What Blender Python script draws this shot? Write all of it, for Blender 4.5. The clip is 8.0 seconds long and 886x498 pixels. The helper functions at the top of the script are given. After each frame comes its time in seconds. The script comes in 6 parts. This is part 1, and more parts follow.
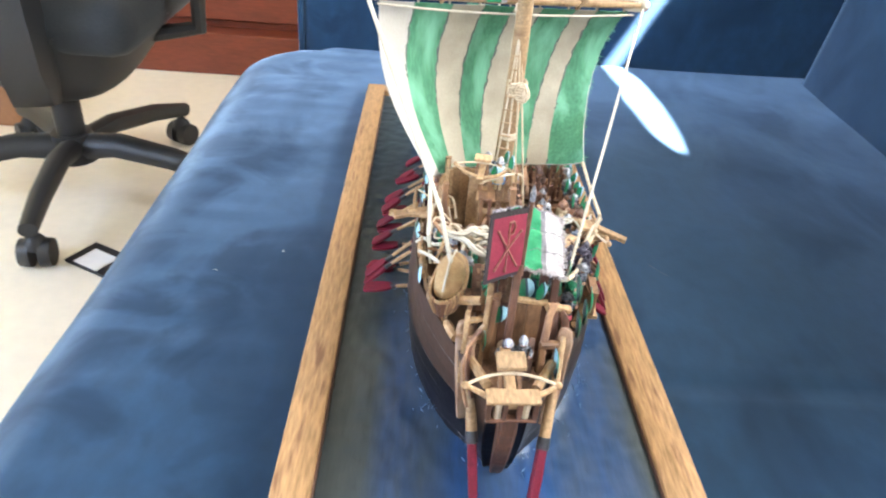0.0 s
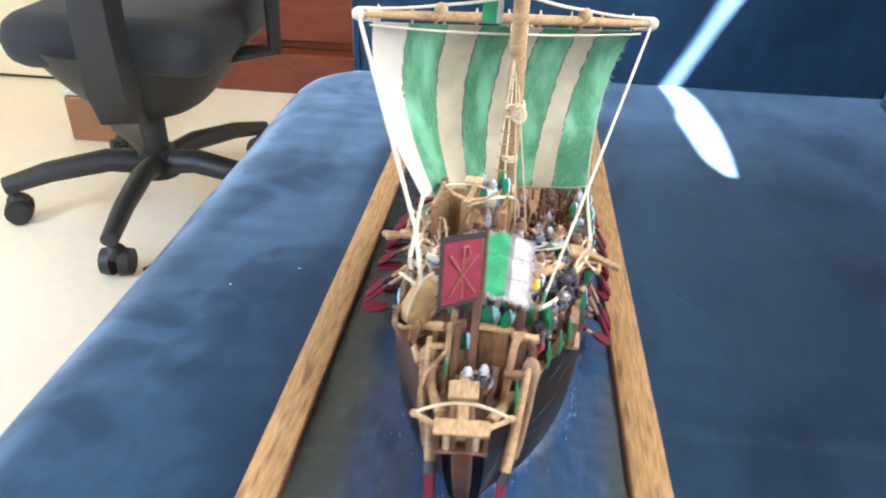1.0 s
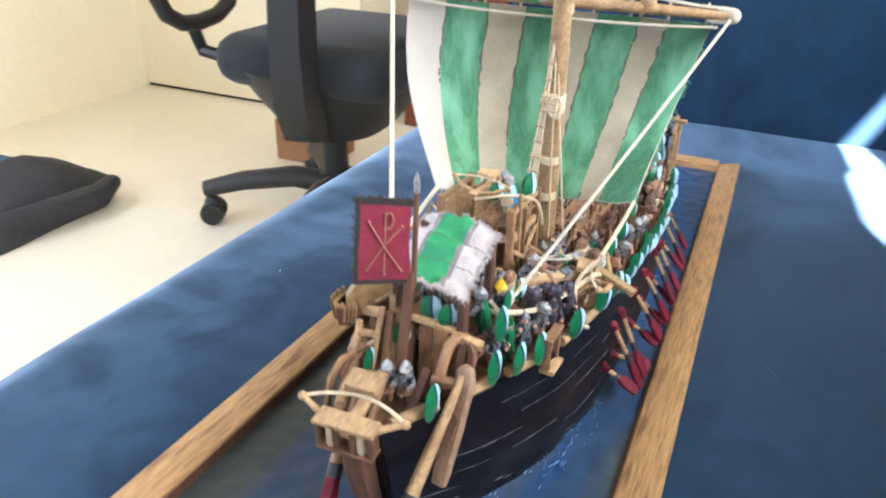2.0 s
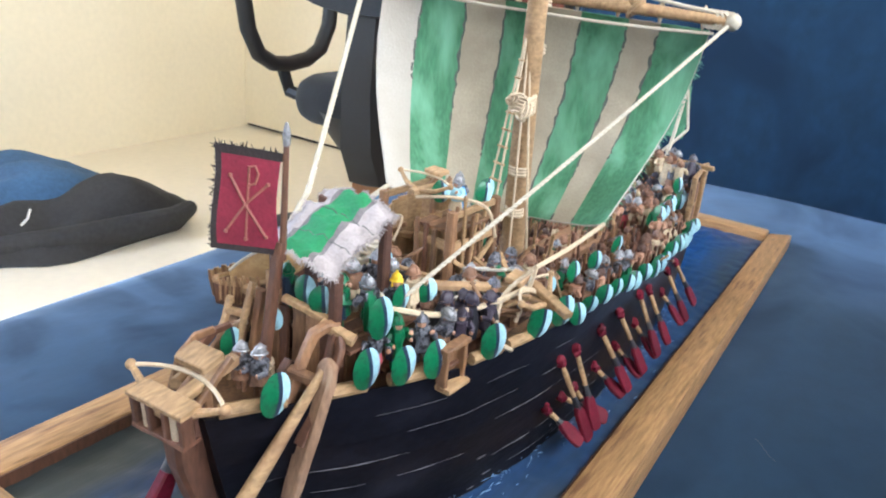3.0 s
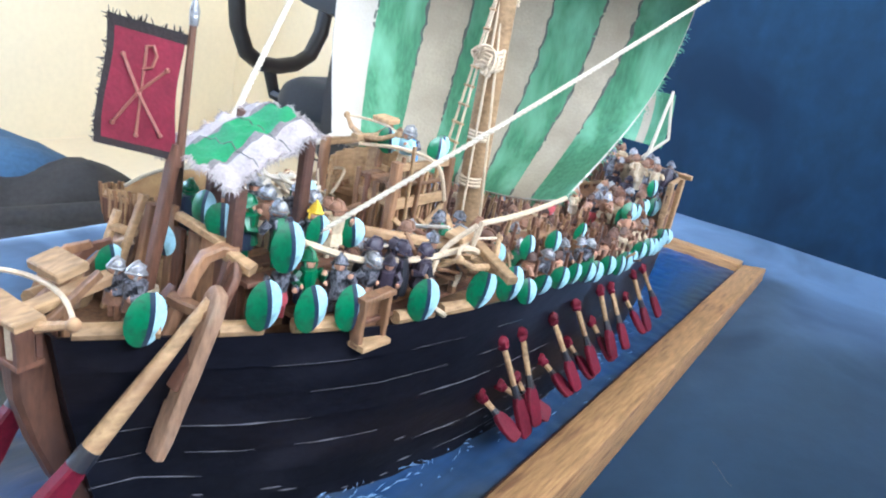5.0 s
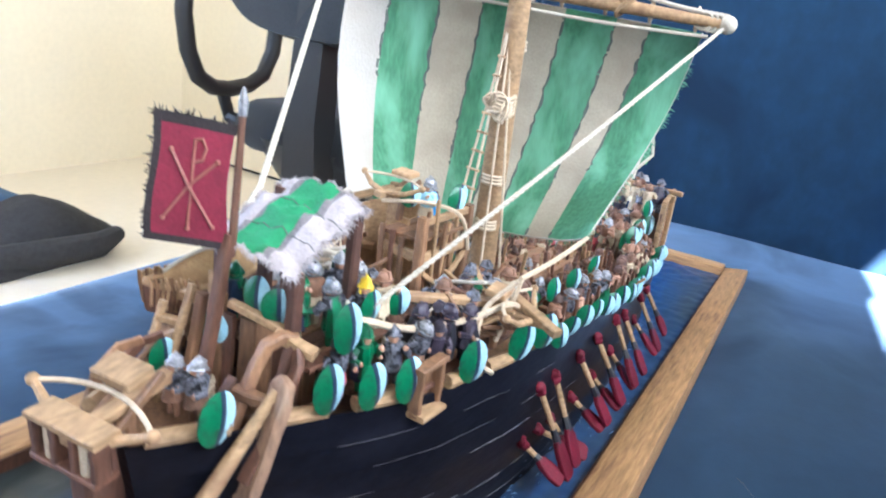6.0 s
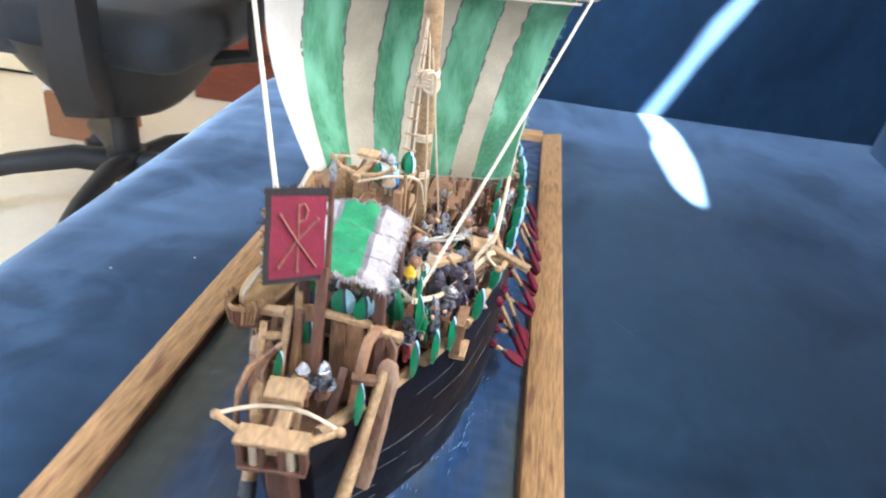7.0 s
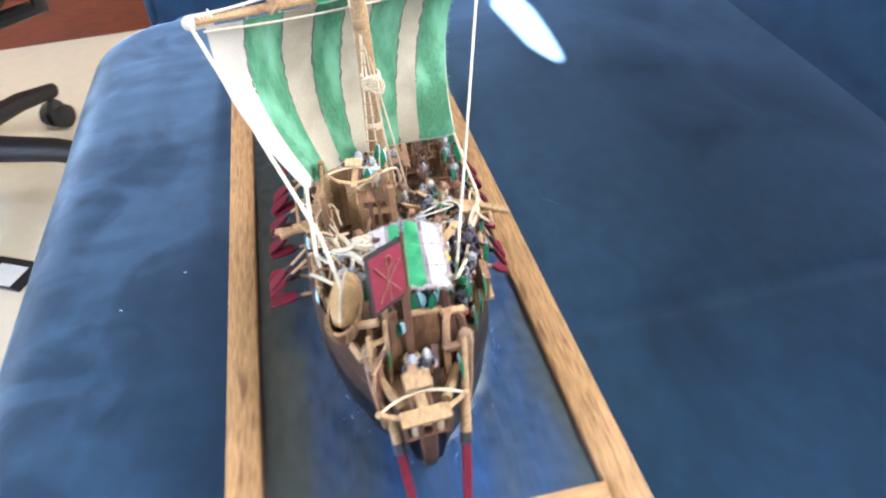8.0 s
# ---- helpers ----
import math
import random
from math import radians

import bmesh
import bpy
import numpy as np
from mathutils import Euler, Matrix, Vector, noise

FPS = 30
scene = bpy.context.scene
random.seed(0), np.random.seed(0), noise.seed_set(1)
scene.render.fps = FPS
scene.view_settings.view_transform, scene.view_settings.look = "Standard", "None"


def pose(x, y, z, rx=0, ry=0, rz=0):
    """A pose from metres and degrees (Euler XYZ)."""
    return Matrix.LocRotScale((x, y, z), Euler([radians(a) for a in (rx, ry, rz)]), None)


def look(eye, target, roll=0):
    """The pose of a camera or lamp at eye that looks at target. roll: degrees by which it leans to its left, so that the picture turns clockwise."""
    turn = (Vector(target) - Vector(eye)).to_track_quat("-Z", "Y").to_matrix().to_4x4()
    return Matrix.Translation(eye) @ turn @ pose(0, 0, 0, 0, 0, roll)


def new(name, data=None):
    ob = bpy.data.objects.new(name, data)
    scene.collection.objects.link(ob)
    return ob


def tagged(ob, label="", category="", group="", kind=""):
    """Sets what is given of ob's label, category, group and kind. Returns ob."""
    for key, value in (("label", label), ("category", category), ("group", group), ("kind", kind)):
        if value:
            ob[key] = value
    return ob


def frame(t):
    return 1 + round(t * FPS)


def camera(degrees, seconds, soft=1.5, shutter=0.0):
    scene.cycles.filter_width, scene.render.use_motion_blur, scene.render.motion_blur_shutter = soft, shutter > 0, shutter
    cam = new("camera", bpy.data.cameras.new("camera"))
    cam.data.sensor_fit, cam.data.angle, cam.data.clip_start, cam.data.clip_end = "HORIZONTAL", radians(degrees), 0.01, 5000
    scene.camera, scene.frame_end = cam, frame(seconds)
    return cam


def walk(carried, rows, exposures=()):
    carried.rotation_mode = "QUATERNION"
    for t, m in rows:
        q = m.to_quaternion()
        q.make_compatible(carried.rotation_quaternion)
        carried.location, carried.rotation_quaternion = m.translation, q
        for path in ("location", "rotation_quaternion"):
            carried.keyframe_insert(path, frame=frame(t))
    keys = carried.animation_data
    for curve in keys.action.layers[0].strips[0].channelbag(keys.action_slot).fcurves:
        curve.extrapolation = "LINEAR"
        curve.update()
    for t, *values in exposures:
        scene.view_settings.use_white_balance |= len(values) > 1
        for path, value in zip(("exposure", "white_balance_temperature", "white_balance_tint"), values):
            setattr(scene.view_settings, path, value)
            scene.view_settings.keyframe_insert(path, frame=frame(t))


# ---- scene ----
cam = camera(62.4, 8.0, soft=2.0, shutter=0.4)
PATH = [
    (0, (-0.0360, -0.4060, 0.7990), (0.0370, 1.2780, -0.2760), 4.60),
    (0.5, (-0.0190, -0.4100, 0.8030), (-0.1010, 1.2810, -0.2620), 1.40),
    (1, (0.0190, -0.3960, 0.8000), (-0.1560, 1.3010, -0.2440), 1.80),
    (1.2, (0.0318, -0.3854, 0.7936), (-0.1880, 1.3272, -0.2132), 2.96),
    (1.5, (0.0520, -0.3720, 0.7960), (-0.3980, 1.3440, -0.1280), 3.60),
    (1.7, (0.0809, -0.3629, 0.7820), (-0.4905, 1.3111, -0.1537), 2.43),
    (2.8, (0.1511, -0.3031, 0.7120), (-0.8265, 1.2589, -0.0683), 3.77),
    (3, (0.1620, -0.2950, 0.7130), (-0.8130, 1.2820, -0.0360), 5.20),
    (3.5, (0.1530, -0.3040, 0.6900), (-0.8430, 1.2720, -0.0350), 8.70),
    (4, (0.1590, -0.2840, 0.6810), (-0.7800, 1.3210, -0.0550), 10.50),
    (4.5, (0.1660, -0.2640, 0.6720), (-0.7780, 1.3470, -0.0450), 10.60),
    (4.7, (0.1667, -0.2650, 0.6737), (-0.7885, 1.3592, 0.0007), 11.32),
    (6, (0.1380, -0.2770, 0.6890), (-0.7180, 1.4180, 0.0600), 8.40),
    (6.5, (0.1050, -0.3030, 0.7090), (-0.3340, 1.4340, -0.1790), 9.40),
    (7, (0.0680, -0.3460, 0.7490), (-0.1120, 1.4060, -0.1990), 6.50),
    (7.2, (0.0574, -0.3564, 0.7748), (-0.0234, 1.3540, -0.2588), 5.98),
    (7.5, (0.0410, -0.3600, 0.8020), (0.1010, 1.2700, -0.3540), 3.00),
    (8, (-0.0090, -0.3780, 0.8500), (0.2220, 1.1120, -0.4640), -4.90),
]
walk(cam, [(t, look(eye, target, roll)) for t, eye, target, roll in PATH],
     [(0, 6.48, 6250, 9), (1.5, 6.2, 6200, 9), (3, 5.94, 6050, 10), (3.5, 5.92, 5900, 10), (4.5, 6.2, 5550, 9), (6, 6.15, 5600, 11), (7, 6.24, 5900, 11), (8, 6.45, 6050, 11)])

# ---- light ----
# the room's inner faces and its height
X0, X1, Y0, Y1, H = -2.08, 1.04, -1.3, 1.98, 2.6
world = bpy.data.worlds.new("world")
scene.world = world
world.use_nodes = True
wn = world.node_tree.nodes
sky = wn.new("ShaderNodeTexSky")
sky.sky_type, sky.sun_disc = "NISHITA", False
SUN_TO = Vector((0.54, -0.3, 0.9)).normalized()
sky.sun_elevation = math.asin(SUN_TO.z)
sky.sun_rotation = math.atan2(SUN_TO.x, SUN_TO.y)
world.node_tree.links.new(sky.outputs[0], wn["Background"].inputs[0])
wn["Background"].inputs[1].default_value = 0.08


def lamp(name, kind, energy, m, size=None, color=(1, 1, 1), angle=0.5):
    data = bpy.data.lights.new(name, kind)
    data.energy, data.color = energy, color
    if kind == "AREA":
        data.shape, data.size, data.size_y = "RECTANGLE", size[0], size[1]
    else:
        data.angle = radians(angle)
    ob = new(name, data)
    ob.matrix_world = m
    return ob


lamp("sun", "SUN", 5.0, look(SUN_TO * 5, (0, 0, 0)), color=(1.0, 0.95, 0.88))
# fill lamp added on the unseen west side to lift backrest and floor
lamp("west_window_light", "AREA", 0.30, look((X0 - 0.02, -0.7, 1.5), (0, -0.7, 1.2)), (1.0, 1.2), (1.0, 0.95, 0.87))
# area lamp added before the closed east wall, where no window is built
lamp("window_light", "AREA", 1.5, look((1.03, -0.15, 1.33), (0, -0.15, 1.33)), (2.0, 0.7), (0.94, 0.98, 1.0))


# ---- materials ----
def mat(name, color, rough=0.6, metal=0.0, vary=0.25, scale=40.0, fine=400.0, bump=0.2, sheen=0.0, coat=0.0, stretch=(1, 1, 1), per_object=0.0, second=None, mix=(0.45, 0.6), depth=0.001, spec=0.5, tint=(1, 1, 1)):
    m = bpy.data.materials.new(name)
    m.use_nodes = True
    nt = m.node_tree
    p = nt.nodes["Principled BSDF"]
    p.inputs["Roughness"].default_value, p.inputs["Metallic"].default_value = rough, metal
    p.inputs["Sheen Weight"].default_value, p.inputs["Coat Weight"].default_value = sheen, coat
    p.inputs["Specular IOR Level"].default_value, p.inputs["Sheen Tint"].default_value = spec, (*tint, 1)
    p.inputs["Coat Roughness"].default_value = 0.25
    co = nt.nodes.new("ShaderNodeTexCoord")
    mp = nt.nodes.new("ShaderNodeMapping")
    mp.inputs["Scale"].default_value = stretch
    nt.links.new(co.outputs["Object"], mp.inputs[0])
    n1, n2 = nt.nodes.new("ShaderNodeTexNoise"), nt.nodes.new("ShaderNodeTexNoise")
    for n, s, d in ((n1, scale, 3), (n2, fine, 4)):
        n.inputs["Scale"].default_value, n.inputs["Detail"].default_value = s, d
        nt.links.new(mp.outputs[0], n.inputs[0])
    add = nt.nodes.new("ShaderNodeMath")
    add.operation = "ADD"
    nt.links.new(n1.outputs[0], add.inputs[0])
    nt.links.new(n2.outputs[0], add.inputs[1])
    rng = nt.nodes.new("ShaderNodeMapRange")
    rng.inputs[1].default_value, rng.inputs[2].default_value = 0.6, 1.4
    rng.inputs[3].default_value, rng.inputs[4].default_value = 1 - vary, 1 + vary
    nt.links.new(add.outputs[0], rng.inputs[0])
    mul = nt.nodes.new("ShaderNodeVectorMath")
    mul.operation = "SCALE"
    mul.inputs[0].default_value = color
    nt.links.new(rng.outputs[0], mul.inputs["Scale"])
    out = mul.outputs[0]
    if second:
        mx = nt.nodes.new("ShaderNodeMix")
        mx.data_type = "RGBA"
        r2 = nt.nodes.new("ShaderNodeMapRange")
        r2.inputs[1].default_value, r2.inputs[2].default_value = mix
        nt.links.new(n1.outputs[0], r2.inputs[0])
        nt.links.new(r2.outputs[0], mx.inputs[0])
        nt.links.new(out, mx.inputs[6])
        mx.inputs[7].default_value = (*second, 1)
        out = mx.outputs[2]
    if per_object:
        oi = nt.nodes.new("ShaderNodeObjectInfo")
        r3 = nt.nodes.new("ShaderNodeMapRange")
        r3.inputs[3].default_value, r3.inputs[4].default_value = 1 - per_object, 1 + per_object
        nt.links.new(oi.outputs["Random"], r3.inputs[0])
        m2 = nt.nodes.new("ShaderNodeVectorMath")
        m2.operation = "SCALE"
        nt.links.new(out, m2.inputs[0])
        nt.links.new(r3.outputs[0], m2.inputs["Scale"])
        out = m2.outputs[0]
    nt.links.new(out, p.inputs["Base Color"])
    if bump:
        b = nt.nodes.new("ShaderNodeBump")
        b.inputs["Strength"].default_value, b.inputs["Distance"].default_value = bump, depth
        nt.links.new(add.outputs[0], b.inputs["Height"])
        nt.links.new(b.outputs[0], p.inputs["Normal"])
    return m


VELVET = mat("velvet", (0.0072, 0.028, 0.062), 0.9, vary=0.30, scale=9, fine=60, bump=0.04, sheen=0.9, depth=0.004, spec=0.2, stretch=(1.3, 0.8, 1), second=(0.0040, 0.0160, 0.038), mix=(0.45, 0.66), tint=(0.44, 0.60, 0.84))
# the pile lies the other way in the darker patches, so they shine less
vt = VELVET.node_tree
next(n for n in vt.nodes if n.type == "TEX_NOISE").inputs["Distortion"].default_value = 0.6
pile = vt.nodes.new("ShaderNodeMapRange")
pile.inputs[3].default_value, pile.inputs[4].default_value = 0.86, 0.58
vt.links.new(next(n for n in vt.nodes if n.type == "MIX").inputs[0].links[0].from_socket, pile.inputs[0])
vt.nodes["Principled BSDF"].inputs["Sheen Roughness"].default_value = 0.42
# towards the front edge, where people sit, the pile is brushed into small dark blotches
blot, grade, where, both, keep = (vt.nodes.new("ShaderNode" + k) for k in ("TexNoise", "MapRange", "MapRange", "Math", "Math"))
spot, dull = vt.nodes.new("ShaderNodeMix"), vt.nodes.new("ShaderNodeMath")
axes = vt.nodes.new("ShaderNodeSeparateXYZ")
place = next(n for n in vt.nodes if n.type == "TEX_COORD").outputs["Object"]
vt.links.new(place, blot.inputs[0])
vt.links.new(place, axes.inputs[0])
blot.inputs["Scale"].default_value, blot.inputs["Detail"].default_value, blot.inputs["Distortion"].default_value = 17, 3, 0.7
grade.inputs[1].default_value, grade.inputs[2].default_value = 0.47, 0.64
where.inputs[1].default_value, where.inputs[2].default_value = -0.09, -0.16
vt.links.new(blot.outputs[0], grade.inputs[0])
vt.links.new(axes.outputs[0], where.inputs[0])
both.operation, keep.operation, dull.operation = "MULTIPLY", "MULTIPLY_ADD", "MULTIPLY"
vt.links.new(grade.outputs[0], both.inputs[0])
vt.links.new(where.outputs[0], both.inputs[1])
vt.links.new(both.outputs[0], keep.inputs[0])
keep.inputs[1].default_value, keep.inputs[2].default_value = -0.36, 1.0
vt.links.new(pile.outputs[0], dull.inputs[0])
vt.links.new(keep.outputs[0], dull.inputs[1])
vt.links.new(dull.outputs[0], vt.nodes["Principled BSDF"].inputs["Sheen Weight"])
spot.data_type = "RGBA"
spot.inputs[7].default_value = (0.0038, 0.0155, 0.037, 1)
vt.links.new(both.outputs[0], spot.inputs[0])
vt.links.new(vt.nodes["Principled BSDF"].inputs["Base Color"].links[0].from_socket, spot.inputs[6])
vt.links.new(spot.outputs[2], vt.nodes["Principled BSDF"].inputs["Base Color"])
FLOOR = mat("floor_tile", (0.84, 0.75, 0.60), 0.35, vary=0.06, scale=3, fine=40, bump=0.05)
PLASTER = mat("plaster", (0.87, 0.77, 0.58), 0.8, vary=0.05, scale=2, fine=60, bump=0.1)
# grey for unseen surfaces, kept low to hold down bounced light
CEIL = mat("ceiling_paint", (0.46, 0.45, 0.43), 0.85, vary=0.03, scale=3, fine=50, bump=0.05)
MAHOGANY = mat("mahogany", (0.17, 0.038, 0.018), 0.4, vary=0.3, scale=5, fine=40, bump=0.1, stretch=(1, 1, 6))
PLASTIC = mat("black_plastic", (0.016, 0.016, 0.0175), 0.5, vary=0.2, scale=10, fine=200, bump=0.1)
MESHGREY = mat("chair_cloth", (0.024, 0.026, 0.029), 0.9, vary=0.25, scale=12, fine=300, bump=0.3, sheen=0.1, spec=0.25)
BLACKCLOTH = mat("black_cloth", (0.035, 0.034, 0.036), 0.9, vary=0.3, scale=8, fine=90, bump=0.4, depth=0.004)
JEANS = mat("blue_cloth", (0.05, 0.12, 0.24), 0.9, vary=0.25, scale=8, fine=90, bump=0.4, depth=0.004)
CARTON = mat("brown_box", (0.32, 0.15, 0.07), 0.7, vary=0.15, scale=8, fine=90, bump=0.1)
PAPER = mat("paper", (0.75, 0.73, 0.7), 0.7, vary=0.05, scale=20, fine=90, bump=0.05)
FRAMEWOOD = mat("frame_wood", (0.385, 0.216, 0.099), 0.5, spec=0.25, vary=0.5, scale=260, fine=700, bump=0.6, stretch=(1, 0.11, 1), second=(0.20, 0.100, 0.052), mix=(0.54, 0.70), depth=0.0006)
FRAMEWOOD_X = mat("frame_wood_cross", (0.385, 0.216, 0.099), 0.5, spec=0.25, vary=0.5, scale=260, fine=700, bump=0.6, stretch=(0.11, 1, 1), second=(0.20, 0.100, 0.052), mix=(0.54, 0.70), depth=0.0006)
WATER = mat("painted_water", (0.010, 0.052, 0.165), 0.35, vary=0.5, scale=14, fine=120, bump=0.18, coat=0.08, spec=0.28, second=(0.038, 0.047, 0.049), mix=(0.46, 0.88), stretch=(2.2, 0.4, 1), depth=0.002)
# deeper blue paint along the hull; the greyer tone outward, mostly to port, paints in reflections
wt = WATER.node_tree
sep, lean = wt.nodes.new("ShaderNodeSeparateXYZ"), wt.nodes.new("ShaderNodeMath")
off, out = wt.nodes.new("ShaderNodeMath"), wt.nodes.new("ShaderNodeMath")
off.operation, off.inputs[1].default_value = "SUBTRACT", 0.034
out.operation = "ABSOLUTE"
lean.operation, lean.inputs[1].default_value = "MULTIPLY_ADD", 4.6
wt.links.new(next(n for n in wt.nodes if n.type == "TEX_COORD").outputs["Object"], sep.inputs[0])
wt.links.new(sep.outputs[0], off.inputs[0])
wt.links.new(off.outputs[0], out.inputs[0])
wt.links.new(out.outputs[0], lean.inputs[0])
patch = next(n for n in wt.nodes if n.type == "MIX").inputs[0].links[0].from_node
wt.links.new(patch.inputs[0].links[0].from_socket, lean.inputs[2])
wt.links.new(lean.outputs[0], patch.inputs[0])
FOAM = mat("foam_paint", (0.13, 0.22, 0.36), 0.5, vary=0.2, scale=90, fine=500, bump=0.4)
HULL = mat("black_hull_paint", (0.0042, 0.0042, 0.0068), 0.33, vary=0.5, scale=50, fine=500, bump=0.35, stretch=(1, 0.2, 1), spec=0.16, second=(0.010, 0.010, 0.015), mix=(0.5, 0.75), per_object=0.25, depth=0.0004)
BROWNHULL = mat("brown_hull_stain", (0.042, 0.022, 0.015), 0.42, vary=0.5, scale=50, fine=500, bump=0.35, stretch=(1, 0.2, 1), spec=0.35, second=(0.02, 0.012, 0.010), mix=(0.5, 0.75), per_object=0.2, depth=0.0004)
SCUFF = mat("scuffed_paint", (0.12, 0.118, 0.13), 0.7, vary=0.35, scale=200, fine=800, bump=0.3)
WOOD = mat("pale_wood", (0.34, 0.212, 0.112), 0.65, spec=0.3, vary=0.5, scale=90, fine=700, bump=0.6, stretch=(1, 0.3, 1), per_object=0.22, second=(0.2, 0.112, 0.062), mix=(0.53, 0.72), depth=0.0004)
BROWN = mat("brown_wood", (0.115, 0.049, 0.028), 0.6, vary=0.55, scale=90, fine=700, bump=0.6, stretch=(1, 1, 0.3), per_object=0.3, second=(0.06, 0.027, 0.017), mix=(0.53, 0.72), depth=0.0004)
TANPLANK = mat("tan_plank", (0.215, 0.110, 0.055), 0.6, vary=0.5, scale=90, fine=700, bump=0.6, stretch=(1, 1, 0.3), per_object=0.3, second=(0.11, 0.052, 0.03), mix=(0.53, 0.72), depth=0.0004)
DARKWOOD = mat("dark_wood", (0.075, 0.032, 0.021), 0.6, vary=0.35, scale=90, fine=700, bump=0.4, per_object=0.2, depth=0.0004)
ROPE = mat("rope", (0.50, 0.39, 0.27), 0.8, vary=0.25, scale=300, fine=1500, bump=0.6, depth=0.0004)
WHITEROPE = mat("white_rope", (0.44, 0.385, 0.305), 0.8, vary=0.15, scale=300, fine=1500, bump=0.6, depth=0.0004)
SAILWHITE = mat("sail_canvas", (0.42, 0.358, 0.272), 0.9, vary=0.14, scale=28, second=(0.30, 0.245, 0.185), mix=(0.5, 0.72), fine=900, bump=0.5, depth=0.0005)
SAILBRIGHT = mat("sail_canvas_clean", (0.43, 0.395, 0.35), 0.9, vary=0.10, scale=28, second=(0.40, 0.355, 0.30), mix=(0.5, 0.75), fine=900, bump=0.5, depth=0.0005)
SAILGREEN = mat("sail_green", (0.068, 0.215, 0.115), 0.85, vary=0.35, scale=70, fine=700, bump=0.5, stretch=(1, 1, 0.22), second=(0.17, 0.38, 0.25), mix=(0.46, 0.72), depth=0.0005)
SAILLINE = mat("sail_seam", (0.10, 0.11, 0.10), 0.9, vary=0.3, scale=200, fine=900, bump=0.4)
AWNGREEN = mat("awning_green", (0.016, 0.19, 0.072), 0.8, vary=0.2, scale=120, fine=900, bump=0.5, depth=0.0005)
AWNGREY = mat("awning_grey", (0.17, 0.15, 0.155), 0.9, vary=0.2, scale=200, fine=900, bump=0.5)
AWNWHITE = mat("awning_white", (0.35, 0.305, 0.305), 0.9, vary=0.15, scale=200, fine=900, bump=0.5)
CRIMSON = mat("crimson_cloth", (0.19, 0.013, 0.032), 0.85, vary=0.25, scale=150, fine=900, bump=0.4, depth=0.0004)
FRINGE = mat("black_fringe", (0.025, 0.018, 0.018), 0.9, vary=0.3, scale=200, fine=900, bump=0.4)
GOLD = mat("gold_thread", (0.25, 0.085, 0.062), 0.5, vary=0.2, scale=300, fine=900, bump=0.3)
RED = mat("red_paint", (0.108, 0.005, 0.016), 0.6, spec=0.22, vary=0.35, scale=120, fine=700, bump=0.3, per_object=0.2, depth=0.0004)
BLACK = mat("black_paint", (0.015, 0.015, 0.02), 0.45, vary=0.3, scale=200, fine=700, bump=0.2)
GREEN = mat("green_paint", (0.005, 0.118, 0.047), 0.35, vary=0.3, scale=250, fine=900, bump=0.2, per_object=0.2, second=(0.010, 0.05, 0.026), mix=(0.50, 0.66), depth=0.0003)
PALEBLUE = mat("pale_blue_paint", (0.34, 0.56, 0.64), 0.45, vary=0.2, scale=250, fine=900, bump=0.2, per_object=0.12, second=(0.2, 0.33, 0.36), mix=(0.58, 0.74), depth=0.0003)
NAVY = mat("navy_paint", (0.01, 0.02, 0.045), 0.45, vary=0.2, scale=250, fine=900, bump=0.2)
STEEL = mat("silver_paint", (0.30, 0.295, 0.31), 0.42, metal=0.6, vary=0.5, scale=420, fine=1100, bump=0.6, second=(0.08, 0.075, 0.08), mix=(0.55, 0.64), depth=0.0005)
WEATHERED = mat("weathered_wood", (0.25, 0.145, 0.088), 0.75, vary=0.45, scale=120, fine=800, bump=0.6, stretch=(1, 1, 0.3), second=(0.31, 0.23, 0.165), mix=(0.5, 0.7), depth=0.0005)
MAIL = mat("mail_paint", (0.17, 0.17, 0.20), 0.5, metal=0.4, vary=0.8, scale=500, fine=1600, bump=0.6, second=(0.025, 0.025, 0.03), mix=(0.47, 0.58), depth=0.0003)
SKIN = mat("flesh_paint", (0.40, 0.21, 0.135), 0.6, vary=0.2, scale=300, fine=900, bump=0.2)
BLUEPAINT = mat("bright_blue_paint", (0.03, 0.22, 0.55), 0.45, vary=0.2, scale=300, fine=900, bump=0.2)
YELLOW = mat("yellow_paint", (0.75, 0.50, 0.03), 0.45, vary=0.2, scale=300, fine=900, bump=0.2)
CREAM = mat("cream_paint", (0.50, 0.39, 0.26), 0.6, vary=0.25, scale=300, fine=900, bump=0.3)
TANCLOTH = mat("tan_cover_cloth", (0.36, 0.225, 0.105), 0.85, vary=0.25, scale=110, fine=900, bump=0.5, second=(0.22, 0.12, 0.055), mix=(0.52, 0.7), depth=0.0006)
TUNIC = mat("brown_tunic_paint", (0.20, 0.10, 0.06), 0.6, vary=0.45, scale=200, fine=900, bump=0.3, per_object=0.4)
PINK = mat("pink_paint", (0.6, 0.1, 0.12), 0.5, vary=0.2, scale=300, fine=900, bump=0.2)
PURPLE = mat("dark_purple_paint", (0.035, 0.026, 0.042), 0.5, vary=0.4, scale=200, fine=900, bump=0.3)


# ---- builders ----
def nz(x, y, z, s):
    return noise.noise(Vector((x * s, y * s, z * s)))


def geo(bm, verts, faces):
    vs = [bm.verts.new(v) for v in verts]
    for f in faces:
        try:
            bm.faces.new([vs[i] for i in f])
        except ValueError:
            pass
    return vs


